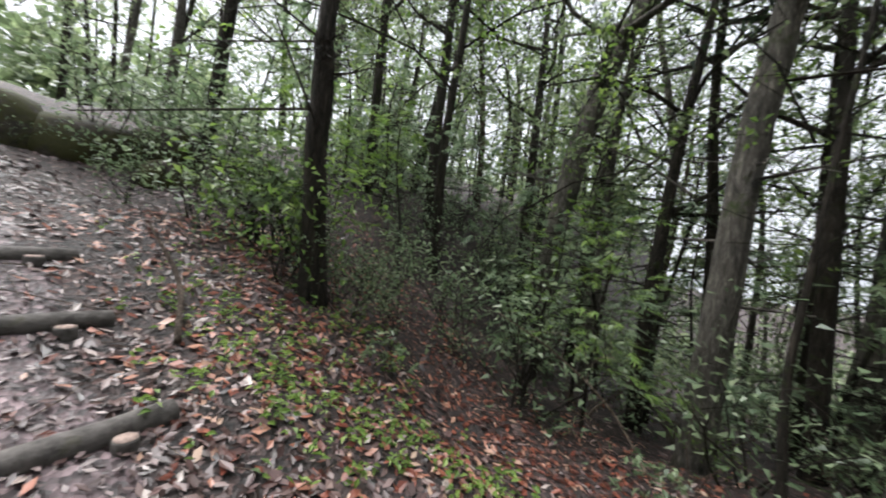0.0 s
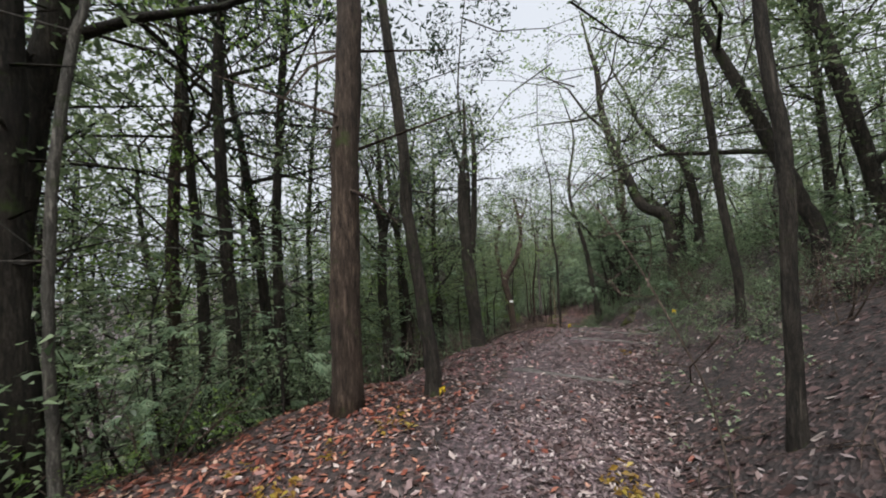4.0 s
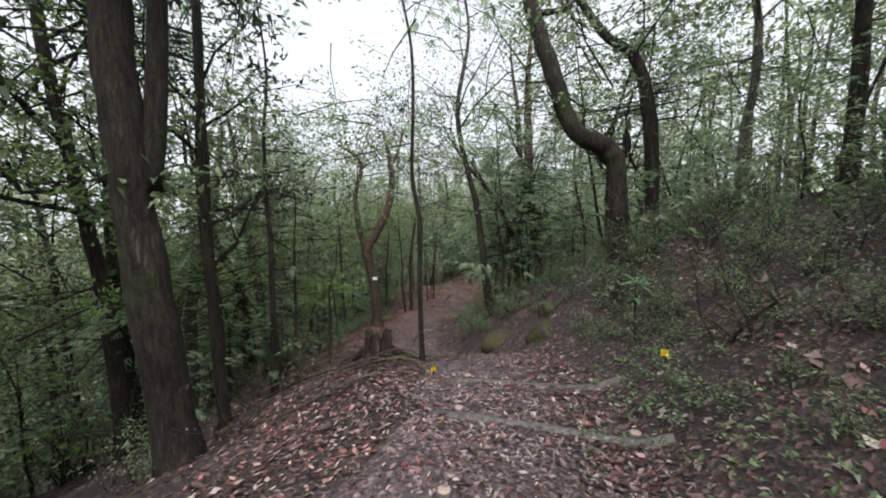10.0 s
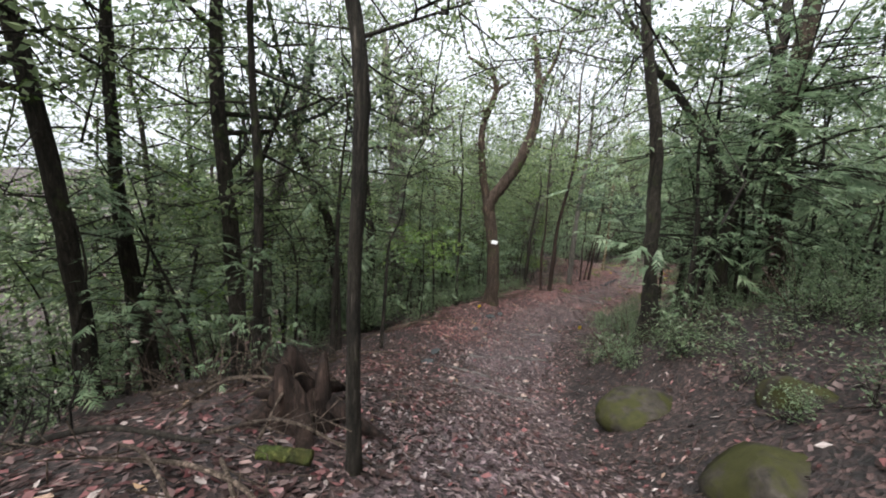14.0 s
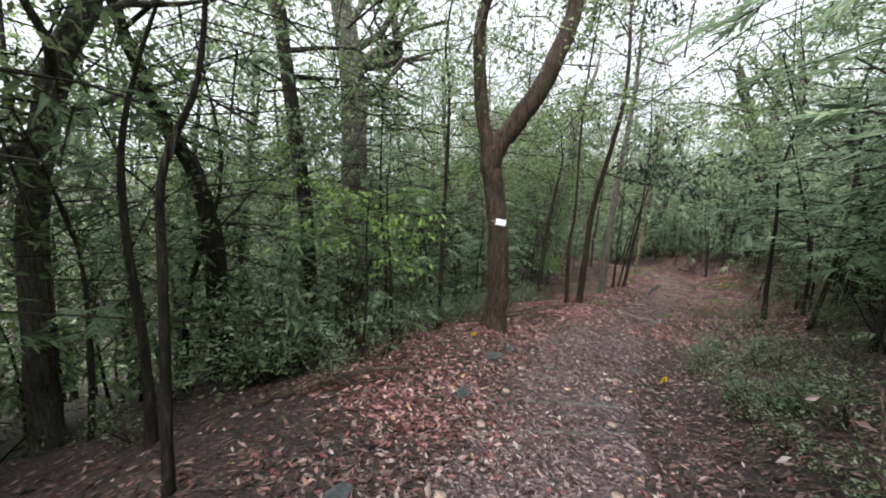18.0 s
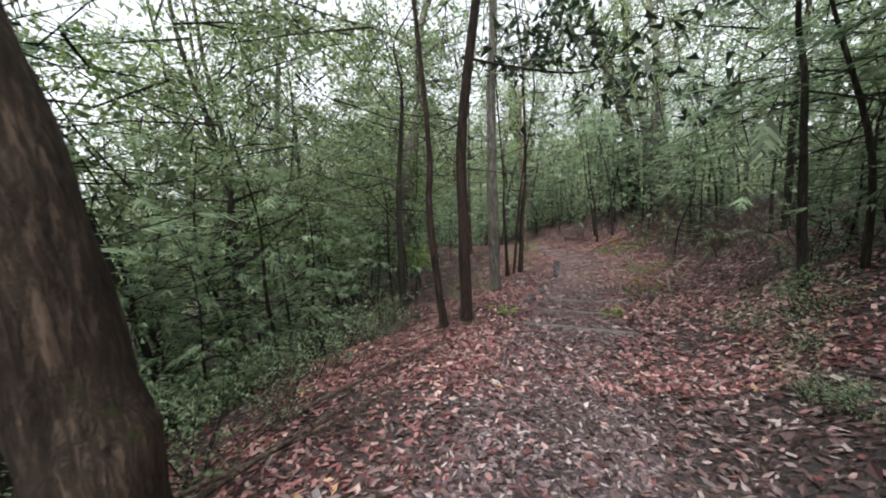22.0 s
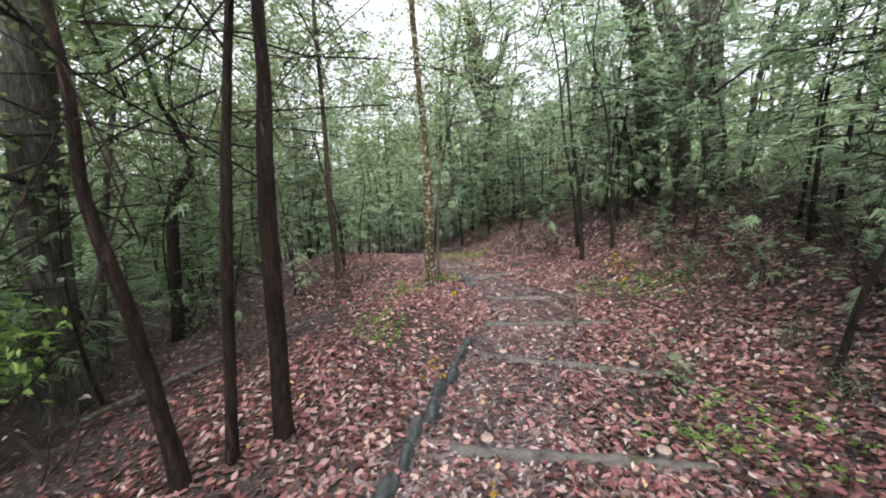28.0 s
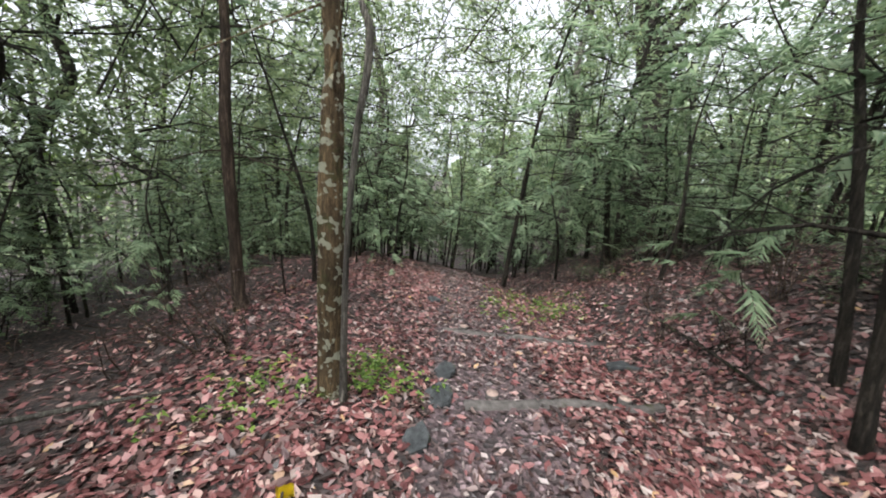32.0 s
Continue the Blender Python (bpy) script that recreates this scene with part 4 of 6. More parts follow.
scatter_trees(40, (-22, -5.5), (-14, 12), [0, 0, 1, 2, 4, 5, 6], 5.5)
scatter_trees(38, (-20, -5), (12, 44), [1, 2, 3, 6, 5, 1], 5.5)
scatter_trees(22, (5, 20), (-8, 14), [1, 2, 6, 6], 5.5)
scatter_trees(34, (5, 20), (14, 46), [1, 2, 3, 3, 6], 5.0)
scatter_trees(22, (-12, 8), (38, 56), [1, 3, 2, 5, 6], 1.6)
scatter_trees(22, (-14, 8), (-26, -12), [1, 2, 6, 5], 2.0)
scatter_trees(7, (-14, -6), (-13, -3), [1, 6, 2], 6.0)

# ---------------------------------------------------------------- undergrowth


def shrub_mesh(kind, rng):
    """Stems and leaves of a bush about 1 m high."""
    pieces, tips = [], []
    for _ in range(5 if kind != "herb" else 3):
        a = rng.uniform(0, 2 * math.pi)
        limb_set((rng.normal(0, 0.05), rng.normal(0, 0.05), -0.08), (math.cos(a) * 0.5, math.sin(a) * 0.5, 1), rng.uniform(0.7, 1.05), 0.011, rng, 1, pieces, tips, 0.22, 0.1)
    pos = np.array([t[0] for t in tips])
    if kind == "long":
        lv = leaf_cloud(pos[::3], 7, 0.07, 0.17, rng, 0.7, 0.25)
    elif kind == "frond":
        d = np.array([t[1] for t in tips]) * np.array([1, 1, 0.3])
        lv = fronds(pos, d + rng.normal(0, 0.3, d.shape) * np.array([1, 1, 0.2]), 0.26, rng, 11)
    elif kind == "dry":
        lv = leaf_cloud(pos[::4], 2, 0.05, 0.06, rng, 0.5, 0.15)
    elif kind == "brush":
        lv = leaf_cloud(pos, 11, 0.12, 0.07, rng, 0.5, 0.15, build=blades)
    else:
        lv = leaf_cloud(pos, 9, 0.11, 0.066, rng, 0.5, 0.15)
    return None, joined(pieces), lv


def sapling_mesh(rng, high=2.6):
    """A young cypress: a thin leaning stem and tiers of flat sprays."""
    bend = rng.normal(0, 0.16, (3, 2)).cumsum(0)
    c = curve([(0, 0, -0.1), (*bend[0] * 0.3, high * 0.3), (*bend[1] * 0.7, high * 0.65), (*bend[2], high)], 14)
    r = np.linspace(0.028, 0.005, 14)
    trunk, pieces, tips = tube(c, r, 7, 0.03, rng=rng), [], []
    for h in np.linspace(high * 0.26, high * 0.98, int(high * 4.6)):
        k = int(np.argmin(np.abs(c[:, 2] - h)))
        a = rng.uniform(0, 2 * math.pi)
        ln = (1.15 - 0.75 * h / high) * rng.uniform(0.7, 1.15) * min(1.2, high / 2.6)
        limb_set(c[k], (math.cos(a), math.sin(a), 0.12), ln, 0.009, rng, 1, pieces, tips, 0.16, -0.25)
    pos = np.array([t[0] for t in tips])
    d = np.array([t[1] for t in tips]) * np.array([1, 1, 0.3])
    lv = fronds(pos, d + rng.normal(0, 0.25, d.shape) * np.array([1, 1, 0.3]), 0.2, rng, 15, 0.22)
    return trunk, joined(pieces), lv


PLANTS = {}


def plant_kind(key, category, label, stem, leaf, build, variants):
    PLANTS[key] = []
    for v in range(variants):
        trunk, twigs, (lv, lf) = build(np.random.default_rng(900 + 31 * len(PLANTS) + v))
        PLANTS[key].append((category, label, trunk, twigs, stem, lv, lf, leaf, []))


plant_kind("bush", "shrub", "dark evergreen shrub with small glossy leaves on the leafy slope", BARK_DARK, LEAF_SHRUB, lambda g: shrub_mesh("bush", g), 4)
plant_kind("bright", "shrub", "light green leafy bush growing beside the trail", BARK_DARK, LEAF_BRIGHT, lambda g: shrub_mesh("bush", g), 3)
plant_kind("long", "shrub", "young shrub with long glossy leaves on a thin stem", BARK_DARK, LEAF_SHRUB, lambda g: shrub_mesh("long", g), 3)
plant_kind("frond", "shrub", "low cypress seedling with flat green sprays", BARK_DARK, LEAF_CONIFER, lambda g: shrub_mesh("frond", g), 3)
plant_kind("sapling", "sapling", "young cypress with a thin stem and flat drooping sprays", BARK_DARK, LEAF_CONIFER, sapling_mesh, 5)
plant_kind("sapling_bright", "sapling", "young bright green cypress with flat drooping sprays", BARK_DARK, LEAF_BRIGHT, sapling_mesh, 2)
plant_kind("sapling_tall", "sapling", "tall young cypress with a bare foot and drooping grey-green sprays", BARK_DARK, LEAF_CONIFER, lambda g: sapling_mesh(g, 4.0), 3)
plant_kind("brush", "shrub", "evergreen undergrowth", BARK_DARK, LEAF_SHRUB, lambda g: shrub_mesh("brush", g), 4)
plant_kind("dry", "shrub", "leafless grey twiggy shrub with a few brown leaves", TWIG, LEAF_DRY, lambda g: shrub_mesh("dry", g), 3)
prng = np.random.default_rng(77)


def plant(key, x, y, scale, turn=None, tilt=0.0):
    kinds = PLANTS[key]
    category, label, trunk, twigs, stem, lv, lf, leaf, made = kinds[int(prng.integers(len(kinds)))]
    m = pose(x, y, ground_z(x, y), tilt, 0, prng.uniform(0, 360) if turn is None else turn) @ Matrix.Scale(scale, 4)
    if made:
        return copy_thing(made[0], m)
    ob = new("sapling" if category == "sapling" else "shrub")
    tagged(ob, label, category, "undergrowth")
    if trunk is not None:
        mesh_object("stem", trunk[0], trunk[1], stem, ob)
    tagged(mesh_object("twig_spread", twigs[0], twigs[1], stem, ob), kind="stuff")
    mesh_object("foliage", lv, lf, leaf, ob, False)
    ob.matrix_world = m
    made.append(ob)
    return ob


def near_walk(x, y):
    return min((x - e[0]) ** 2 + (y - e[1]) ** 2 for _, e, _, _ in PATH) ** 0.5


def undergrowth(key, count, gaps, ys, scales, clear):
    made = 0
    for _ in range(count * 20):
        if made >= count:
            break
        y = prng.uniform(*ys)
        x = float(np.interp(y, TRAIL_Y, TRAIL_X)) + prng.uniform(*gaps)
        if near_walk(x, y) < clear:
            continue
        plant(key, x, y, prng.uniform(*scales))
        made += 1


def thicket(key, label, count, gaps, ys, scales, clear, low=0.0):
    """Undergrowth too thick to count: stems in one mesh, leaves in another."""
    stems, lvs, lfs, off, made = [], [], [], 0, 0
    kinds = PLANTS[key]
    for _ in range(count * 20):
        if made >= count:
            break
        y = prng.uniform(*ys)
        x = float(np.interp(y, TRAIL_Y, TRAIL_X)) + prng.uniform(*gaps)
        if near_walk(x, y) < clear:
            continue
        category, words, trunk, twigs, stem, lv, lf, leaf, done = kinds[int(prng.integers(len(kinds)))]
        m = np.array(pose(x, y, ground_z(x, y) - low, 0, 0, prng.uniform(0, 360)) @ Matrix.Scale(prng.uniform(*scales), 4))
        for v, f in ([trunk] if trunk is not None else []) + [twigs]:
            stems.append((np.asarray(v) @ m[:3, :3].T + m[:3, 3], f))
        lvs.append(np.asarray(lv) @ m[:3, :3].T + m[:3, 3])
        lfs.append(np.asarray(lf) + off)
        off += len(lv)
        made += 1
    tv, tf = joined(stems)
    tagged(mesh_object("thicket_stems", tv, tf, stem), "thin dark stems of the thick undergrowth", "undergrowth", kind="stuff")
    tagged(mesh_object("thicket", np.concatenate(lvs), np.concatenate(lfs), leaf, None, False), label, "undergrowth", kind="stuff")


THICK = "thick evergreen undergrowth on the wooded slope"
# left slope
undergrowth("bush", 10, (-6, -3.4), (-9, 5), (0.5, 1.0), 3.0)
thicket("brush", THICK, 40, (-10, -4), (-9, 5), (0.8, 1.7), 3.4)
thicket("brush", THICK, 40, (-11, -2), (-15, -8.5), (0.8, 1.8), 3.2)
thicket("sapling", "young cypresses standing close together on the slope", 16, (-12, -4), (-15, -6), (0.8, 1.5), 3.6)
undergrowth("bright", 8, (-9, -4.0), (-9, 5), (0.5, 1.2), 3.6)
undergrowth("sapling", 18, (-9, -4), (-9, 5), (0.8, 1.4), 3.4)
undergrowth("dry", 12, (-8, -3), (-8, 4), (0.6, 1.2), 2.6)
undergrowth("bush", 12, (-6.5, -3.4), (4, 14), (0.5, 1.1), 3.2)
undergrowth("dry", 14, (-5, -2.0), (3, 14), (0.5, 1.0), 2.0)
thicket("brush", THICK, 30, (-11, -5.0), (4, 14), (0.8, 1.5), 4.2)
undergrowth("sapling", 22, (-9, -4.2), (4, 14), (0.8, 1.5), 4.4)
undergrowth("sapling_bright", 6, (-9, -5.0), (6, 16), (0.7, 1.1), 5.0)
undergrowth("bush", 28, (-5, -2.2), (14, 23), (0.7, 1.3), 2.1)
thicket("brush", THICK, 34, (-10, -3.6), (14, 24), (0.9, 1.6), 3.0)
undergrowth("sapling", 26, (-9, -3.2), (14, 24), (0.9, 1.6), 3.6)
undergrowth("sapling_bright", 8, (-8, -4.0), (16, 23), (0.6, 1.0), 4.2)
undergrowth("sapling", 30, (-10, -4.2), (22, 42), (0.8, 1.6), 3.6)
thicket("brush", THICK, 34, (-12, -4.6), (24, 42), (0.7, 1.5), 3.6)
undergrowth("dry", 12, (-5, -2.2), (16, 32), (0.5, 0.9), 2.2)
undergrowth("bush", 16, (-3.9, -2.1), (20.5, 24.5), (0.5, 1.0), 1.8)
thicket("sapling", "young cypresses standing close together below the trail", 34, (-14, -5), (26, 46), (0.8, 1.6), 3.6)
thicket("brush", THICK, 30, (-9, -4.4), (28, 40), (0.5, 1.2), 3.4)
# right bank
undergrowth("bush", 12, (2.0, 5), (-3, 6), (0.4, 0.8), 1.8)
undergrowth("bush", 28, (1.9, 5), (5, 14), (0.4, 0.9), 1.7)
thicket("brush", "dense low evergreen bushes covering the bank", 50, (3.2, 9), (-3, 15), (0.5, 1.1), 2.6)
thicket("brush", "small-leaved evergreen seedlings covering the bank", 56, (1.7, 4.8), (2.5, 14), (0.25, 0.5), 1.5)
undergrowth("dry", 44, (1.5, 5), (0, 15), (0.5, 1.1), 1.6)
undergrowth("bush", 16, (1.5, 4), (12.5, 18), (0.4, 0.8), 1.4)
thicket("brush", "small-leaved evergreen seedlings beside the trail", 60, (1.4, 4.0), (13, 21), (0.18, 0.5), 1.3)
undergrowth("long", 12, (1.8, 5), (5, 13), (0.5, 0.9), 1.7)
undergrowth("sapling", 16, (3, 9), (6, 16), (0.7, 1.2), 2.8)
undergrowth("sapling", 36, (2.6, 9), (15, 26), (0.9, 1.6), 2.8)
undergrowth("sapling", 12, (2.1, 3.6), (14, 25), (0.8, 1.3), 2.8)
thicket("brush", "dense low bushes under the cypresses", 40, (3.6, 10), (14, 42), (0.6, 1.3), 2.8)
undergrowth("sapling", 38, (2.6, 9), (26, 42), (0.8, 1.5), 2.8)
undergrowth("frond", 18, (2.2, 6), (26, 38), (0.6, 1.0), 1.9)
undergrowth("dry", 30, (1.6, 4.5), (22, 35), (0.4, 0.8), 1.6)
thicket("dry", "leafless brown brush on the rise beside the trail", 60, (2.2, 7), (23, 40), (0.4, 0.9), 2.0)
thicket("brush", "small evergreen seedlings on the leafy rise", 50, (2.0, 6), (21, 40), (0.2, 0.5), 1.7)
thicket("dry", "leafless brown brush below the trail", 34, (-6, -2.4), (21, 38), (0.4, 0.9), 2.2)
undergrowth("sapling", 18, (-3.5, -1.4), (34, 46), (0.7, 1.3), 2.4)
undergrowth("sapling", 16, (1.4, 4), (34, 46), (0.7, 1.3), 2.8)
thicket("sapling", "young cypresses standing close together ahead", 44, (-8, 8), (35.5, 50), (1.1, 2.2), 3.2)

thicket("sapling", "light grey-green young cypresses filling the wood on the rise", 46, (2.6, 9), (16, 34), (0.7, 1.5), 3.0)
thicket("sapling", "young cypresses crowding the bend of the trail", 40, (-6, 7), (37, 46), (0.6, 1.5), 3.2)
thicket("sapling", "young cypresses on the slope below the trail", 40, (-10, -3.6), (16, 36), (0.7, 1.4), 3.2)
thicket("frond", "low cypress seedlings along the foot of the trees", 50, (2.2, 7), (18, 40), (0.5, 1.1), 2.0)

# ---------------------------------------------------------------- far woods
frng = np.random.default_rng(21)
fv, ff, lc = [], [], []
for _ in range(430):
    while True:
        a, d = frng.uniform(0, 2 * math.pi), frng.uniform(15, 48)
        x, y = d * math.cos(a), 13 + d * 1.6 * math.sin(a)
        if abs(trail_gap(x, y)) > 13 or y > 48 or y < -20:
            break
    z = ground_z(x, y)
    hi = frng.uniform(7, 14)
    fv.append(tube([(x, y, z - 0.3), (x + frng.normal(0, 0.3), y, z + hi * 0.5), (x + frng.normal(0, 0.5), y + frng.normal(0, 0.4), z + hi)], [0.13, 0.1, 0.03], 5, cap=False))
    open_side = x < -8 and y < 8
    n = 130 if open_side else 210
    lo = 0.12 if open_side else 0.02
    hh = frng.uniform(lo, 1.0, n) * hi
    rad = frng.normal(0, 1.2, (n, 2)) * (1.15 - 0.5 * hh / hi)[:, None]
    lc.append(np.c_[x + rad[:, 0], y + rad[:, 1], z + hh])
fvv, fff = joined(fv)
far_trunks = mesh_object("far_woods", fvv, fff, BARK_DARK)
tagged(far_trunks, "distant dark tree trunks of the wood", "woods", kind="stuff")
# treetops of the lower slopes and hills, far off
for _ in range(420):
    a, d = frng.uniform(0, 2 * math.pi), frng.uniform(52, 120)
    x, y = d * math.cos(a), 13 + d * math.sin(a)
    z = ground_z(x, y)
    n = 46
    q = rand_dirs(n, frng) * frng.uniform(0.5, 1, n)[:, None] * np.array([4.5, 4.5, 4.0])
    lc.append(q + np.array([x, y, z + 4.5 + (0 if x < 0 else 2)]))
# bushes that cover the slope between the far trunks
for _ in range(420):
    while True:
        x, y = frng.uniform(-45, 30), frng.uniform(-32, 62)
        if abs(trail_gap(x, y)) > 11:
            break
    n = 40
    q = rand_dirs(n, frng) * frng.uniform(0.3, 1, n)[:, None] * np.array([1.5, 1.5, 1.1])
    lc.append(q + np.array([x, y, ground_z(x, y) + 0.8]))
lc = np.concatenate(lc)
n = len(lc)
ln = frng.uniform(0.2, 0.42, n) * np.where(np.hypot(lc[:, 0], lc[:, 1] - 13) > 50, 3.2, 1.0)
nor = rand_dirs(n, frng)
lvv, lff = blades(lc, rand_dirs(n, frng, 0.3), nor, ln, ln * 0.7)
far_leaves = mesh_object("far_foliage", lvv, lff, LEAF_TOP, None, False)
tagged(far_leaves, "distant green foliage of the wood", "foliage", kind="stuff")

# ---------------------------------------------------------------- leafy canopy round the trail
crng = np.random.default_rng(64)


def canopy(name, label, material, clumps, gaps, ys, rise, per, size, spread):
    """Airy sprays of small leaves along the thin upper branches beside the trail."""
    y = crng.uniform(*ys, clumps)
    x = np.interp(y, TRAIL_Y, TRAIL_X) + crng.uniform(*gaps, clumps)
    z = height(x, y) + crng.uniform(*rise, clumps)
    twigs, tips = [], []
    for p in np.stack([x, y, z], -1):
        d = rand_dirs(1, crng, 0.35)[0]
        r = spread * crng.uniform(1.6, 3.0)
        q = [p - d * r, p - d * r * 0.3 + crng.normal(0, 0.1, 3), p + d * r * 0.4 + crng.normal(0, 0.1, 3), p + d * r + np.array([0, 0, 0.12])]
        twigs.append(tube(q, [0.017, 0.012, 0.008, 0.003], 3, cap=False))
        for k in range(4):
            u = crng.uniform(0.6, 3)
            i = min(int(u), 2)
            s = q[i] + (q[i + 1] - q[i]) * (u - i)
            e = s + unit(d * 0.6 + crng.normal(0, 0.7, 3)) * r * crng.uniform(0.3, 0.6)
            twigs.append(tube([s, e], [0.006, 0.002], 3, cap=False))
            tips += [e, (s + e) * 0.5]
    tips = np.array(tips)
    tips = tips[np.min([np.linalg.norm(tips - np.array(e), axis=1) for _, e, _, _ in PATH], axis=0) > 3.0]
    per = per // 8
    n = len(tips) * per
    c = np.repeat(tips, per, 0) + crng.normal(0, 1, (n, 3)) * np.array([0.26, 0.26, 0.16]) * spread
    ax = rand_dirs(n, crng, 0.4)
    ax[:, 2] -= 0.25
    nor = rand_dirs(n, crng)
    nor[:, 2] += 0.5
    ln = size * crng.uniform(0.6, 1.35, n)
    wd = ln * crng.uniform(0.4, 0.6, n)
    near = np.min([np.linalg.norm(c - np.array(e), axis=1) for _, e, _, _ in PATH[::3]], axis=0) < 7.0
    v, f = blades(c[~near], ax[~near], nor[~near], ln[~near], wd[~near])
    v2, f2 = leaves(c[near], ax[near], nor[near], ln[near] * 0.9, wd[near] * 0.85)
    v, f = np.concatenate([v, v2]), np.concatenate([f, f2 + len(v)])
    ob = tagged(mesh_object(name, v, f, material, None, False), label, "foliage", kind="stuff")
    tv, tf = joined(twigs)
    tagged(mesh_object("canopy_twigs", tv, tf, BARK_DARK), "thin bare twigs in the upper branches of the trees", "twigs", kind="stuff")
    return ob


canopy("canopy_foliage", "lacy green foliage of the trees below the trail", LEAF_TOP, 600, (-16, -4.5), (-18, 14), (2.5, 8.5), 110, 0.125, 0.5)
canopy("canopy_foliage", "dense green foliage of the trees below the trail", LEAF_TOP, 900, (-15, -4.0), (12, 46), (2.2, 8), 110, 0.125, 0.5)
canopy("canopy_foliage", "green foliage of the trees on the bank", LEAF_TOP, 620, (2.4, 13), (-6, 15), (2.8, 7.5), 110, 0.115, 0.5)
canopy("canopy_foliage", "dense green foliage of the trees on the bank", LEAF_TOP, 440, (3.2, 14), (14, 46), (2.6, 7.5), 110, 0.115, 0.5)
canopy("canopy_foliage", "foliage of the trees ahead where the trail bends", LEAF_TOP, 420, (-10, 10), (37, 56), (1.5, 10), 110, 0.15, 0.6)
canopy("canopy_foliage", "high foliage over the end of the trail", LEAF_TOP, 70, (-6, 6), (31, 44), (4.5, 8), 110, 0.11, 0.5)
canopy("cypress_foliage", "drooping grey-green cypress sprays beside the trail", LEAF_CONIFER, 170, (2.1, 6), (14, 37), (1.7, 5.5), 120, 0.085, 0.45)
canopy("canopy_foliage", "foliage of the trees above the log steps", LEAF_TOP, 150, (-12, 6), (-26, -12), (2.0, 8), 100, 0.12, 0.6)
canopy("canopy_foliage", "thin foliage of the branches reaching over the trail", LEAF_TOP, 320, (-4.5, 3.2), (13, 42), (4.2, 7.0), 90, 0.108, 0.5)
canopy("canopy_foliage", "thin foliage of the boughs over the inner edge of the trail", LEAF_TOP, 60, (0.8, 3.4), (0, 13), (4.2, 6.5), 90, 0.1, 0.5)
canopy("canopy_foliage", "dark twiggy boughs over the outer slope", LEAF_TOP, 150, (-9, -3.2), (10, 28), (4.0, 7.5), 90, 0.1, 0.5)
canopy("canopy_foliage", "boughs over the outer slope at the end of the walk", LEAF_TOP, 130, (-9, -2.6), (28, 43), (3.4, 7.5), 90, 0.105, 0.5)
canopy("canopy_foliage", "green boughs leaning out from the slope below the trail", LEAF_TOP, 270, (-9, -3.2), (4, 36), (2.8, 7), 110, 0.105, 0.5)
canopy("canopy_foliage", "low dark foliage on the slope below the trail", LEAF_TOP, 70, (-13, -5), (-10, 7), (0.8, 4.8), 110, 0.105, 0.5)
canopy("canopy_foliage", "low foliage on the wooded slope", LEAF_TOP, 200, (-12, -5), (7, 44), (0.6, 3.6), 110, 0.105, 0.5)
canopy("bright_foliage", "fresh green leaves catching the light high in the trees", LEAF_BRIGHT, 170, (-11, -3.6), (-14, 10), (2.5, 8), 100, 0.085, 0.45)
canopy("bright_foliage", "fresh green sprays among the darker trees", LEAF_BRIGHT, 150, (-10, -3.8), (8, 40), (1.5, 6), 100, 0.08, 0.45)
canopy("bright_foliage", "fresh green leaves on branches over the trail", LEAF_BRIGHT, 70, (-3.5, 3.5), (4, 40), (4.2, 7), 90, 0.075, 0.45)

# ---------------------------------------------------------------- fallen leaves
# log steps across the trail, by the plan places of their pegs
LOGS = [
    ((-0.27, 3.72), (0.75, 3.36)), ((0.59, 6.37), (1.66, 5.94)), ((0.72, 7.5), (2.05, 7.01)), ((0.85, 8.35), (2.13, 8.03)),
    ((-0.49, 12.35), (0.42, 12.75)), ((-0.78, 13.1), (0.27, 13.48)), ((-0.9, 14.0), (0.12, 14.72)), ((-1.0, 14.95), (0.03, 15.75)), ((-1.03, 15.75), (-0.05, 16.38)), ((-1.08, 16.52), (-0.07, 17.02)),
    ((-0.16, 21.95), (0.71, 21.63)), ((0.13, 22.84), (0.96, 22.56)), ((0.39, 23.74), (1.31, 23.48)),
    ((1.16, 26.45), (2.21, 26.44)), ((1.3, 27.84), (2.46, 27.61)), ((1.31, 28.81), (2.38, 28.93)), ((1.29, 29.9), (2.23, 29.98)), ((0.99, 31.09), (1.79, 31.76)), ((0.2, 32.2), (1.2, 32.75)),
]
lrng = np.random.default_rng(3)


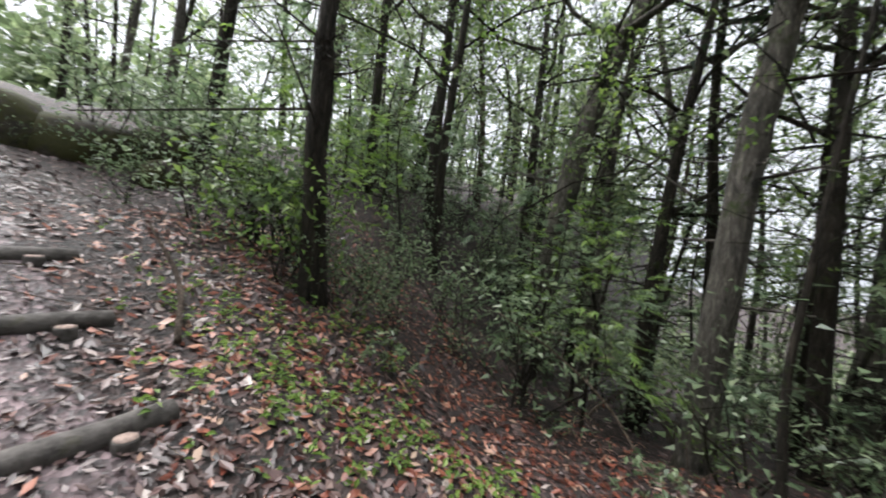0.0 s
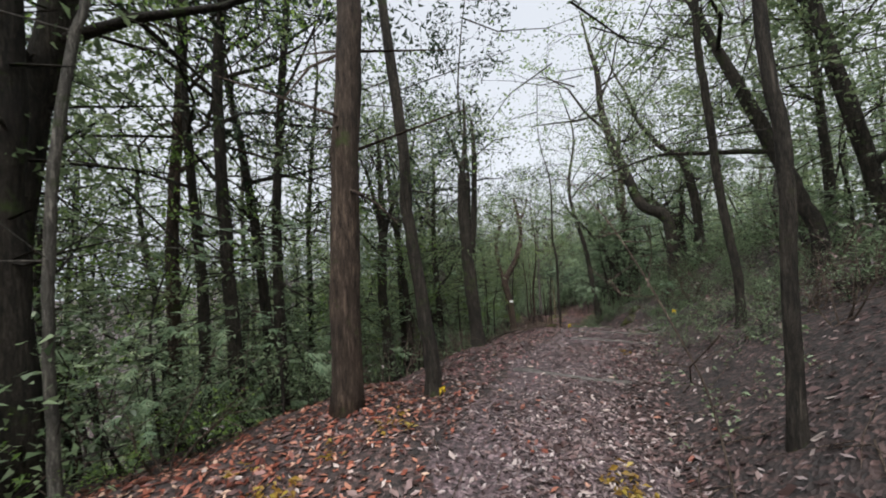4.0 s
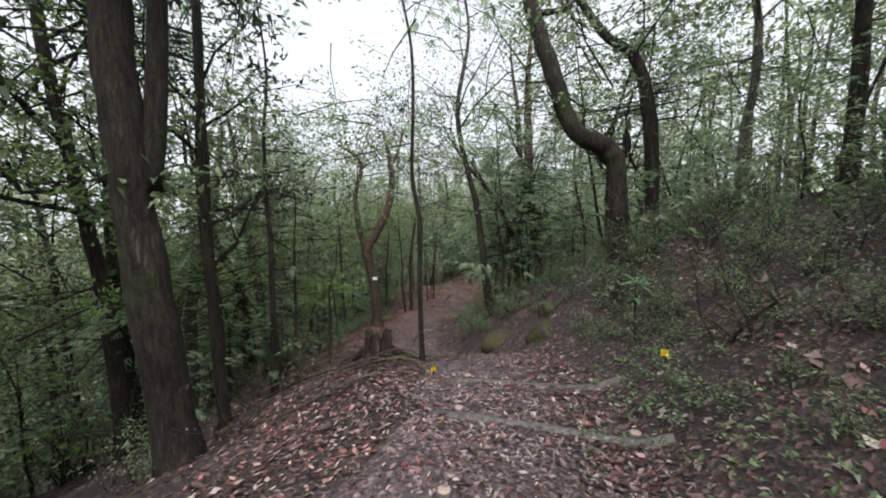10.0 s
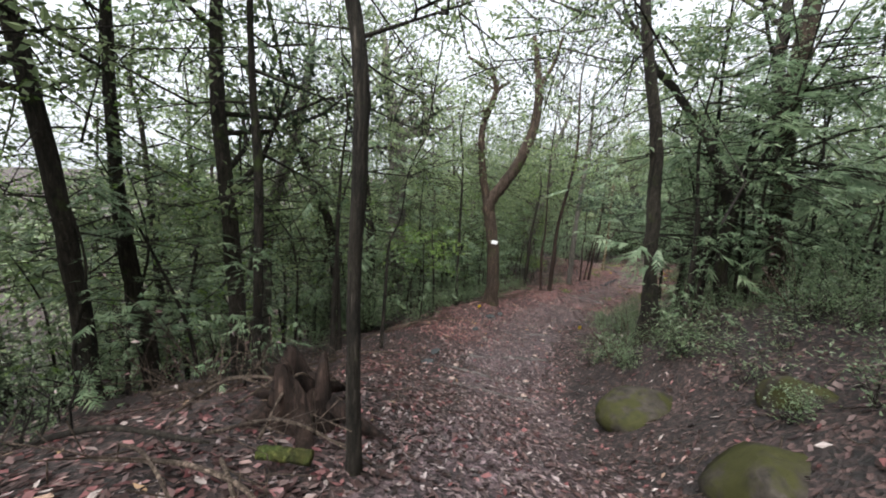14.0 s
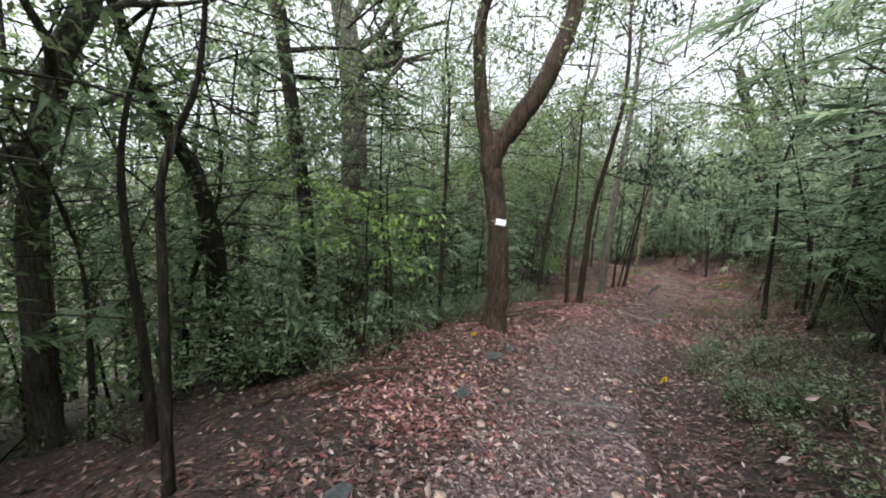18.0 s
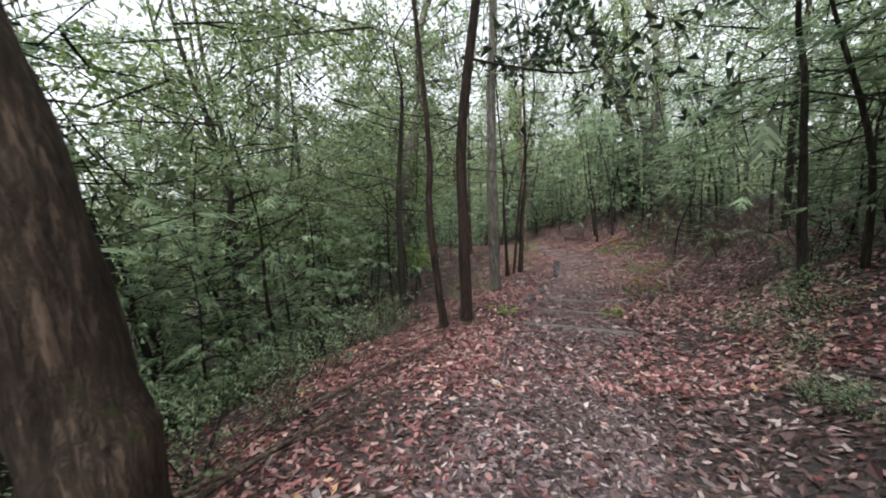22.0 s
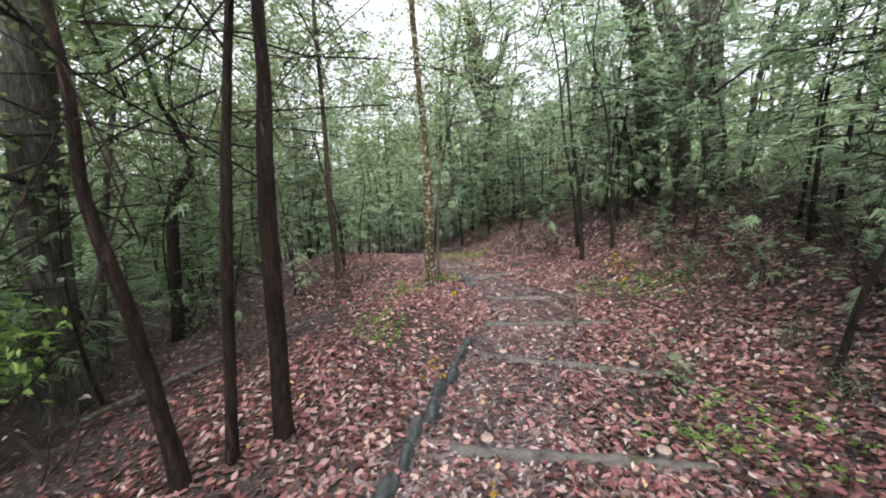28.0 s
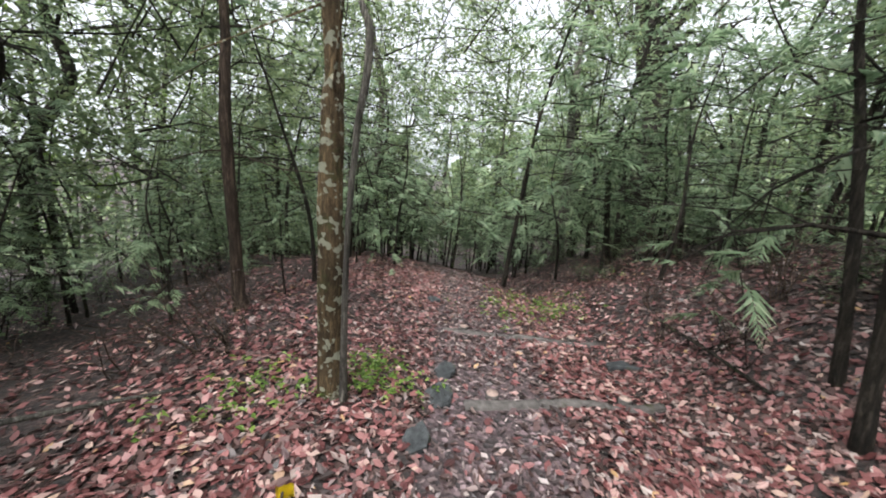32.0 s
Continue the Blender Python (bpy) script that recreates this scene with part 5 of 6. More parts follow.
def litter(name, label, material, count, gap_mean, gap_sd, ys, size, slim, lift=0.012, close=True, tread=1.0):
    y = lrng.uniform(*ys, count)
    x = np.interp(y, TRAIL_Y, TRAIL_X) + lrng.normal(gap_mean, gap_sd, count)
    # leaves gather in drifts
    keep = np.sin(1.9 * x + 0.7 * y) * np.sin(1.3 * y - 0.9 * x) + lrng.uniform(-1.0, 1.0, count) > -0.55
    # feet keep the tread half clear
    off = np.abs(x - np.interp(y, TREAD_Y, TREAD_X)) / np.interp(y, TREAD_Y, TREAD_HALF)
    keep &= lrng.random(count) < np.where(off < 0.9, tread, 1.0)
    # little stays on the steep bank
    bank = x - np.interp(y, TRAIL_Y, TRAIL_X) - np.interp(y, BANK_Y, RIGHT_EDGE)
    keep &= lrng.random(count) < np.where((bank > 0.2) & (y > -2) & (y < 14.5), 0.42, 1.0)
    # the logs lie mostly clear
    for (ax0, ay0), (bx0, by0) in LOGS:
        if 12 < ay0 < 17:
            continue
        dx, dy = bx0 - ax0, by0 - ay0
        ln2 = dx * dx + dy * dy
        u = ((x - ax0) * dx + (y - ay0) * dy) / ln2
        off = ((x - ax0) * dy - (y - ay0) * dx) / ln2 ** 0.5
        keep &= ~((u > -0.3) & (u < 1.3) & (np.abs(off - 0.085) < 0.075) & (lrng.random(count) < 0.45))
        for px, py in ((ax0, ay0), (bx0, by0)):
            keep &= (x - px) ** 2 + (y - py) ** 2 > 0.07 ** 2
    x, y = x[keep], y[keep]
    n = len(x)
    z = height(x, y) + lrng.uniform(0.004, lift + 0.012, n)
    e = 0.05
    nor = np.stack([-(height(x + e, y) - height(x - e, y)) / (2 * e), -(height(x, y + e) - height(x, y - e)) / (2 * e), np.ones(n)], -1)
    nor = unit(nor + lrng.normal(0, 0.3, (n, 3)) * np.array([1, 1, 0.2]))
    ax = rand_dirs(n, lrng)
    ax = unit(ax - nor * (ax * nor).sum(-1, keepdims=True))
    ln = size * lrng.uniform(0.6, 1.35, n)
    w = ln * lrng.uniform(slim * 0.75, slim * 1.3, n)
    side = np.cross(ax, nor)
    c = np.stack([x, y, z], -1)
    L, W = ln[:, None], w[:, None]
    curl = lrng.uniform(-0.12, 0.3, n)[:, None]
    sw = side * W + nor * W * curl
    sx = -side * W + nor * W * curl
    if close:
        v = np.stack([c - ax * L * 0.5, c - ax * L * 0.15 + sw * 0.48, c + ax * L * 0.22 + sw * 0.36, c + ax * L * 0.5 + nor * L * curl * 0.5, c + ax * L * 0.22 + sx * 0.36, c - ax * L * 0.15 + sx * 0.48], 1).reshape(-1, 3)
        i = np.arange(n)[:, None] * 6
        f = np.concatenate([i + np.array([[0, 1, 2, 3]]), i + np.array([[0, 3, 4, 5]])], 1).reshape(-1, 4)
    else:
        v = np.stack([c - ax * L * 0.5 + sw * 0.1, c - ax * L * 0.08 + sw * 0.5, c + ax * L * 0.5 - sw * 0.08, c + ax * L * 0.12 + sx * 0.5], 1).reshape(-1, 3)
        f = np.arange(n * 4).reshape(-1, 4)
    ob = mesh_object(name, v, f, material, None, False)
    return tagged(ob, label, "leaves", kind="stuff")


litter("trodden_leaves", "small dull brown leaves trodden into the trail", LEAF_DULL, 120000, 0, 0.75, (-9, 37), 0.05, 0.4, close=False)
litter("leaf_litter", "brown fallen leaves covering the forest floor", LEAF_DRY, 90000, 0, 1.9, (-12, 37), 0.068, 0.44, close=False, tread=0.6)
litter("leaf_litter", "brown fallen leaves lying thick on the slopes", LEAF_DRY, 50000, -0.3, 4.5, (-14, 44), 0.09, 0.5, close=False, tread=0.3)
litter("red_leaf_litter", "reddish fallen leaves lying thick beside the trail", LEAF_RED, 52000, -0.1, 1.6, (20, 35), 0.064, 0.54, tread=0.24)
litter("red_leaf_litter", "reddish fallen leaves spread over the rise and the slope", LEAF_RED, 56000, -0.1, 3.0, (20, 38), 0.064, 0.54, close=False, tread=0.16)
litter("orange_leaf_litter", "orange-red fallen leaves lying beside the trail", LEAF_ORANGE, 16000, -2.6, 1.3, (-10, 3), 0.072, 0.5, close=False, tread=0.2)
litter("red_leaf_litter", "a few reddish leaves blown along the trail", LEAF_RED, 15000, -0.8, 1.5, (3, 21), 0.066, 0.48, close=False, tread=0.4)

litter("red_leaf_litter", "reddish leaves drifted along the outer edge of the trail", LEAF_RED, 12000, -1.4, 0.9, (14.5, 22), 0.066, 0.5, close=False, tread=0.35)
litter("leaf_litter", "dry brown leaves lying on the rise beside the trail", LEAF_DRY, 30000, 3.2, 1.6, (19, 38), 0.068, 0.5, close=False)

# dry sticks between the leaves
wrng = np.random.default_rng(9)
sticks = []
for _ in range(2600):
    y = wrng.uniform(-9, 36)
    g = wrng.normal(0, 2.4)
    if abs(g) < 0.6 and wrng.random() < 0.7:
        continue
    x = float(np.interp(y, TRAIL_Y, TRAIL_X)) + g
    a, ln = wrng.uniform(0, 2 * math.pi), wrng.uniform(0.08, 0.5) * (1 if abs(g) > 0.8 else 0.5)
    ends = [(x + math.cos(a) * ln * u, y + math.sin(a) * ln * u) for u in (-0.5, 0.08, 0.5)]
    ends[1] = (ends[1][0] + wrng.normal(0, 0.02), ends[1][1] + wrng.normal(0, 0.02))
    r = wrng.uniform(0.002, 0.005)
    sticks.append(tube([(p, q, ground_z(p, q) + 0.012 + wrng.uniform(0, 0.02)) for p, q in ends], [r, r * 0.9, r * 0.5], 4, cap=False))
sv, sf = joined(sticks)
tagged(mesh_object("twig_litter", sv, sf, TWIG), "dry sticks scattered among the fallen leaves", "twigs", kind="stuff")

# ---------------------------------------------------------------- log steps, edging stones, markers


def cut_material():
    m, nt, bsdf = mat_base("sawn_log_end")
    n = noise_tex(nt, 60, 3)
    r = ramp(nt, [(0.3, (0.17, 0.115, 0.095)), (0.7, (0.36, 0.26, 0.22))])
    nt.links.new(n.outputs["Fac"], r.inputs["Fac"])
    nt.links.new(r.outputs["Color"], bsdf.inputs["Base Color"])
    bsdf.inputs["Roughness"].default_value = 0.8
    return m


CUT = cut_material()


def stone_material(name, dark, light, moss):
    m, nt, bsdf = mat_base(name)
    n = noise_tex(nt, 14, 6, 0.65)
    r = ramp(nt, [(0.3, dark), (0.7, light)])
    nt.links.new(n.outputs["Fac"], r.inputs["Fac"])
    col = r.outputs["Color"]
    mn = noise_tex(nt, 4, 4)
    mr = ramp(nt, [(0.62 - 0.3 * moss, (0, 0, 0)), (0.74 - 0.3 * moss, (1, 1, 1))])
    nt.links.new(mn.outputs["Fac"], mr.inputs["Fac"])
    col = mixc(nt, mr.outputs["Color"], col, mixc(nt, n.outputs["Fac"], (0.02, 0.022, 0.008), (0.055, 0.052, 0.018)))
    nt.links.new(col, bsdf.inputs["Base Color"])
    bsdf.inputs["Roughness"].default_value = 0.8
    bsdf.inputs["Specular IOR Level"].default_value = 0.15
    bump(nt, bsdf, n.outputs["Fac"], 0.6, 0.02)
    return m


LOG = stone_material("weathered_step_log", (0.035, 0.031, 0.029), (0.125, 0.112, 0.104), 0.0)
STONE = stone_material("dark_grey_stone", (0.016, 0.017, 0.018), (0.07, 0.074, 0.076), 0.12)
ROCK = stone_material("mossy_rock", (0.014, 0.012, 0.01), (0.06, 0.05, 0.04), 0.7)


def log_step(left, right, radius=0.055, show=0.05):
    """A half-buried round log across the trail, held by two pegs on its lower side."""
    a, b = np.array([*left, 0.0]), np.array([*right, 0.0])
    d = unit(b - a)
    back = np.array([d[1], -d[0], 0]) * (radius + 0.035)
    if back[1] > 0:
        back = -back
    p, q = a - d * 0.22 + back, b + d * 0.25 + back
    srng = np.random.default_rng(int(abs(a[1]) * 100))
    pts = []
    for t in np.linspace(0, 1, 9):
        c = p * (1 - t) + q * t
        c[2] = ground_z(c[0], c[1]) + show - radius + srng.normal(0, 0.006)
        pts.append(c)
    ob = new("log_step")
    mid = (a + b) / 2
    foot = np.array([mid[0], mid[1], ground_z(mid[0], mid[1])])
    ob.location = foot
    tagged(ob, "weathered grey log step half buried in leaves across the trail", "step", "log steps")
    v, f = tube(np.array(pts) - foot, np.full(9, radius), 12, 0.012, rng=srng)
    mesh_object("log", v, f, LOG, ob)
    for s in (a, b):
        z = ground_z(s[0], s[1])
        top = z + 0.045
        v, f = tube(np.array([[s[0], s[1], z - 0.2], [s[0], s[1], z], [s[0], s[1], top - 0.008], [s[0], s[1], top]]) - foot, [0.045, 0.047, 0.048, 0.044], 12, 0.02, rng=srng)
        peg = mesh_object("peg", v, f, LOG, ob)
        cv, cf = tube(np.array([[s[0], s[1], top - 0.002], [s[0], s[1], top + 0.004]]) - foot, [0.042, 0.041], 12, rng=srng)
        mesh_object("sawn_end", cv, cf, CUT, peg, True, "pale sawn end")


for left, right in LOGS:
    log_step(left, right, 0.055, 0.015 if 12 < left[1] < 17 else 0.034)
for y0 in (-7.4, -8.2, -8.85):
    log_step((-0.68, y0 - 0.02), (0.85, y0 + 0.1), 0.06, 0.06)


def rough_block(size, rng, flat=0.25, cuts=10):
    """An uneven stone: a ball pressed flat, with lopped faces."""
    bm = bmesh.new()
    bmesh.ops.create_icosphere(bm, subdivisions=3, radius=1)
    planes = [(unit(rng.normal(0, 1, 3) * np.array([1, 1, 0.6])), rng.uniform(0.55, 0.85)) for _ in range(cuts)]
    for v in bm.verts:
        c = np.array(v.co)
        for nrm, dist in planes:
            over = c @ nrm - dist
            if over > 0:
                c = c - nrm * over * 0.92
        c = c * (1 + 0.04 * math.sin(7 * c[0] + 3 * c[1]) * math.sin(5 * c[2] + 4 * c[1]))
        v.co = Vector(c * np.array([size, size * rng_keep[0], size * flat]))
    vs = [tuple(v.co) for v in bm.verts]
    fs = [[v.index for v in f.verts] for f in bm.faces]
    bm.free()
    return vs, fs


rng_keep = [0.7]


def stone(name, x, y, size, turn, flat, material, label, category, group="", sink=0.4, stretch=0.7):
    rng_keep[0] = stretch
    v, f = rough_block(size, np.random.default_rng(int(abs(x * 91 + y * 37) * 10)), flat)
    ob = mesh_object(name, v, f, material, None, True)
    ob.matrix_world = pose(x, y, ground_z(x, y) + size * flat * (0.5 - sink), 0, 0, turn)
    return tagged(ob, label, category, group)


def slab(x, y, size, turn):
    """A broken flat stone: uneven outline, chipped upper edge, slightly tilted."""
    g = np.random.default_rng(int(abs(x * 91 + y * 37) * 10))
    n = int(g.integers(6, 9))
    a = (np.arange(n) + g.uniform(-0.3, 0.3, n)) * 2 * math.pi / n
    r = size * g.uniform(0.75, 1.1, n)
    flat = np.c_[r * np.cos(a), r * np.sin(a) * 0.62]
    rings = []
    for k, (grow, z) in enumerate(((1.0, -0.12), (1.04, 0.0), (1.0, 0.025), (0.9, 0.036))):
        rings.append(np.c_[flat * grow + g.normal(0, 0.004, (n, 2)), np.full(n, z) + g.normal(0, 0.004, n) * (k > 0)])
    v = np.concatenate(rings + [np.array([[0, 0, 0.042]])])
    f = [[i * n + j, i * n + (j + 1) % n, (i + 1) * n + (j + 1) % n, (i + 1) * n + j] for i in range(3) for j in range(n)]
    f += [[3 * n + j, 3 * n + (j + 1) % n, 4 * n] for j in range(n)]
    ob = mesh_object("edging_stone", v, f, STONE, None, False)
    ob.matrix_world = pose(x, y, ground_z(x, y), g.normal(0, 5), g.normal(0, 5), turn)
    return tagged(ob, EDGE, "stone", "edging stones")


EDGE = "flat dark grey edging stone set along the trail"
for x, y, size, turn in (
    (-1.17, 12.83, 0.12, 60), (-1.43, 13.61, 0.14, 80), (-1.4, 15.44, 0.12, 100), (-1.51, 16.66, 0.18, 70), (-1.46, 17.25, 0.13, 85),
    (-0.2, 23.4, 0.13, 70), (-0.08, 23.66, 0.17, 80), (-0.07, 23.86, 0.12, 60), (0.13, 24.3, 0.2, 70), (0.3, 25.1, 0.16, 75), (0.45, 25.8, 0.15, 70),
    (0.83, 30.4, 0.13, 110), (0.7, 30.87, 0.15, 120), (1.73, 32.4, 0.15, 20), (0.55, 31.2, 0.13, 120), (-0.6, 32.9, 0.14, 120),
):
    slab(x, y, size * (0.85 if 23 < y < 26 else 1.1), turn)
for k in range(9):
    # a row of narrow stones set on edge
    ey = 25.95 + k * 0.26
    stone("edging_stone", 0.63 + 0.145 * (ey - 25.95) + 0.02 * math.sin(9 * k), ey, 0.15 + 0.02 * math.sin(5 * k), 80 + 9 * math.sin(7 * k), 0.55, STONE, "narrow dark stone set on edge along the trail", "stone", "edging stones", 0.35, 0.36)
for x, y, size, turn in ((1.85, 12.2, 0.52, 20), (2.35, 10.6, 0.46, 70), (2.7, 11.5, 0.3, 130)):
    stone("boulder", x, y, size, turn, 0.7, ROCK, "moss-covered brown rock sunk into the bank beside the trail", "rock", "bank rocks", 0.85, 0.8)
for x, y, size, turn in ((-0.9, -12.3, 0.8, 20), (-1.8, -12.2, 0.9, 70), (-2.7, -12.0, 0.8, 10), (-3.5, -11.6, 0.7, 130), (-2.3, -11.2, 0.45, 40), (-4.3, -11.2, 0.5, 10)):
    stone("boulder", x, y, size, turn, 0.7, ROCK, "dark mossy rock on the slope above the steps", "rock", "slope rocks", 0.7, 0.8)


def plain(name, colour, rough=0.5):
    m, nt, bsdf = mat_base(name)
    n = noise_tex(nt, 25, 3)
    r = ramp(nt, [(0.3, tuple(c * 0.75 for c in colour)), (0.7, colour)])
    nt.links.new(n.outputs["Fac"], r.inputs["Fac"])
    nt.links.new(r.outputs["Color"], bsdf.inputs["Base Color"])
    bsdf.inputs["Roughness"].default_value = rough
    return m


LEAF_WHORL = leaf_material("pale_evergreen_leaf", [(0, (0.08, 0.14, 0.08)), (1, (0.17, 0.26, 0.16))], 0.35, 0.3, 0.5)
YELLOW = plain("yellow_plastic", (0.85, 0.62, 0.02), 0.4)
WHITE = plain("white_board", (0.9, 0.89, 0.87), 0.4)
STRAP = plain("pale_strap", (0.45, 0.44, 0.4), 0.6)


def marker(x, y, turn):
    """A yellow plastic tag tied to a short peg."""
    z = ground_z(x, y)
    ob = new("trail_marker")
    ob.location = (x, y, z)
    ob.rotation_euler = (0, 0, radians(turn))
    tagged(ob, "small yellow plastic trail marker on a short peg", "marker", "trail markers")
    v, f = tube([(0, 0, -0.05), (0.005, 0, 0.05), (0.012, 0, 0.1)], [0.008, 0.007, 0.006], 7)
    mesh_object("peg", v, f, TWIG, ob)
    bm = bmesh.new()
    bmesh.ops.create_grid(bm, x_segments=4, y_segments=4, size=0.5)
    for w in bm.verts:
        u, s = w.co.x, w.co.y
        w.co = Vector((0.012 + 0.075 * u, 0.02 + 0.012 * math.sin(5 * u), 0.085 + 0.065 * s + 0.012 * u))
    bmesh.ops.solidify(bm, geom=bm.faces[:], thickness=0.004)
    mesh_object("tag", [tuple(w.co) for w in bm.verts], [[w.index for w in fc.verts] for fc in bm.faces], YELLOW, ob)
    bm.free()
    v, f = tube([(0.0, 0.015, 0.075), (-0.012, 0.03, 0.04), (-0.02, 0.03, 0.012)], [0.009, 0.007, 0.003], 6)
    mesh_object("tail", v, f, YELLOW, ob)


for x, y, turn in ((-1.2, 2.35, 20), (2.73, 7.78, 160), (0.45, 8.5, 10), (-1.99, 17.05, 30), (0.56, 17.5, 15), (0.61, 29.7, 25), (3.2, 30.13, 10)):
    marker(x, y, turn)

# white board strapped to the bent tree
bx, by, bz = -2.035, 17.965, -0.86
board = new("tree_sign")
board.location = (bx, by, bz)
board.rotation_euler = (0, radians(6), radians(22))
tagged(board, "small blank white board strapped to the bent tree trunk", "sign")
bm = bmesh.new()
bmesh.ops.create_cube(bm, size=1)
for w in bm.verts:
    w.co = Vector((w.co.x * 0.17, w.co.y * 0.012, w.co.z * 0.105))
bmesh.ops.bevel(bm, geom=bm.edges[:], offset=0.003, segments=1, affect="EDGES")
mesh_object("panel", [tuple(w.co) for w in bm.verts], [[w.index for w in fc.verts] for fc in bm.faces], WHITE, board, False)
bm.free()
ring = [(-0.05 + 0.168 * math.cos(a), 0.17 + 0.168 * math.sin(a), -0.01 * math.cos(a)) for a in np.linspace(-1.25, 4.4, 16)]
v, f = tube(ring, np.full(16, 0.005), 6)
mesh_object("strap", v, f, STRAP, board)


# ---------------------------------------------------------------- stump, fallen wood
def fallen(points, radii, bark, label, name="fallen_branch", twigs=0, seed=1, lift=0.02):
    """A branch lying on the ground through the given plan points (x, y, height over the ground)."""
    grng = np.random.default_rng(seed)
    pts = np.array([(x, y, ground_z(x, y) + h + lift) for x, y, h in points])
    foot = np.array([pts[0, 0], pts[0, 1], ground_z(*pts[0, :2])])
    c = curve(pts, len(pts) * 5)
    r = np.interp(np.linspace(0, len(pts) - 1, len(c)), np.arange(len(pts)), radii)
    ob = new(name)
    ob.location = foot
    tagged(ob, label, "branch", "fallen wood")
    v, f = tube(c - foot, r, 8, 0.05, rng=grng)
    mesh_object("stem", v, f, bark, ob)
    if twigs:
        pcs = []
        for _ in range(twigs):
            k = int(grng.integers(2, len(c) - 1))
            d = grng.normal(0, 1, 3)
            d[2] = abs(d[2]) * 0.35
            limb_set(c[k] - foot, d, grng.uniform(0.2, 0.55), r[k] * 0.5, grng, 1, pcs, [], 0.3, 0.0)
        v, f = joined(pcs)
        tagged(mesh_object("twig_spread", v, f, bark, ob), kind="stuff")
    return ob


DRYB = "dry pale fallen branch lying on the leaves"
fallen([(-0.75, 8.75, 0.05), (-0.2, 8.9, 0.12), (0.2, 8.95, 0.1), (0.33, 8.7, 0.02)], [0.012, 0.012, 0.01, 0.006], TWIG, DRYB, seed=2)
fallen([(-2.3, 8.6, 0.0), (-1.3, 8.9, 0.05), (-0.4, 9.1, 0.08)], [0.025, 0.02, 0.01], BARK_DARK, "dark fallen branch lying on the leaves", twigs=6, seed=3)
fallen([(-2.2, 9.6, 0.1), (-1.2, 9.9, 0.12), (-0.3, 10.0, 0.1)], [0.02, 0.016, 0.008], TWIG, DRYB, twigs=8, seed=4)
fallen([(-0.9, 7.8, 0.0), (-0.3, 8.25, 0.06), (0.2, 8.6, 0.0)], [0.016, 0.014, 0.006], TWIG, DRYB, twigs=3, seed=5)
fallen([(-2.4, 17.2, 0.0), (-2.0, 18.6, 0.15), (-1.7, 19.6, 0.06)], [0.02, 0.016, 0.008], TWIG, DRYB, twigs=8, seed=6)
fallen([(-2.7, 18.2, 0.05), (-1.9, 19.0, 0.1), (-1.3, 19.8, 0.12)], [0.016, 0.014, 0.006], TWIG, DRYB, twigs=9, seed=7)
fallen([(-2.2, 19.4, 0.05), (-1.6, 20.1, 0.1), (-1.2, 20.9, 0.08)], [0.016, 0.014, 0.006], TWIG, DRYB, twigs=9, seed=8)
fallen([(-3.4, 14.0, 0.0), (-2.4, 14.9, 0.12), (-1.9, 15.6, 0.05)], [0.03, 0.025, 0.012], TWIG, DRYB, twigs=8, seed=9)
fallen([(-2.9, 11.9, 0.05), (-2.2, 12.5, 0.15), (-1.7, 13.0, 0.05)], [0.02, 0.016, 0.008], TWIG, DRYB, twigs=8, seed=10)
fallen([(-1.7, 20.6, 0.02), (-1.2, 21.5, 0.05), (-0.75, 22.3, 0.02)], [0.008, 0.007, 0.004], TWIG, DRYB, twigs=4, seed=11)
fallen([(-2.6, 26.8, 0.1), (-1.5, 28.6, 0.1), (-0.6, 29.9, 0.05)], [0.03, 0.025, 0.01], BARK_GREY, "grey fallen branch lying across the leafy slope", twigs=4, seed=12)
fallen([(2.2, 28.75, 0.02), (2.28, 29.4, 0.1), (2.05, 30.0, 0.05), (1.95, 30.4, 0.03)], [0.018, 0.015, 0.01, 0.006], TWIG, DRYB, twigs=2, seed=13)
fallen([(1.97, 33.0, 0.03), (2.3, 32.45, 0.07), (2.6, 31.9, 0.03)], [0.012, 0.015, 0.012], BARK_DARK, "dark fallen log resting on the bank", twigs=5, seed=14)
fallen([(2.6, 30.9, 0.05), (3.4, 30.3, 0.2), (4.0, 29.2, 0.3)], [0.008, 0.012, 0.01], TWIG, DRYB, twigs=5, seed=15)
fallen([(3.0, 28.0, 0.1), (3.6, 28.9, 0.3), (3.9, 29.8, 0.4)], [0.01, 0.012, 0.007], TWIG, DRYB, twigs=6, seed=16)
fallen([(2.3, 24.0, 0.05), (2.5, 24.6, 0.25), (2.95, 24.9, 0.4), (3.4, 25.4, 0.5)], [0.015, 0.02, 0.016, 0.008], BARK_DEAD, "bleached forked dead branch on the leafy slope", twigs=6, seed=17)
fallen([(3.6, 4.2, 0.06), (4.2, 4.5, 0.08), (5.0, 4.7, 0.1)], [0.06, 0.07, 0.06], BARK_DARK, "dark rotten log lying on the bank", twigs=3, seed=18, lift=0.0)
fallen([(0.75, -0.2, 0.0), (0.75, 0.1, 0.7), (0.66, 0.2, 1.05), (0.45, 0.5, 1.6), (0.2, 0.75, 2.0)], [0.006, 0.005, 0.0045, 0.004, 0.002], TWIG, "thin pale leaning dead stem beside the trail", "dead_stem", twigs=6, seed=19)
fallen([(-1.1, -8.0, 0.02), (-1.3, -8.5, 0.1), (-1.25, -8.9, 0.3)], [0.02, 0.018, 0.01], TWIG, "crooked pale dry branch standing out of the leaves", seed=20)
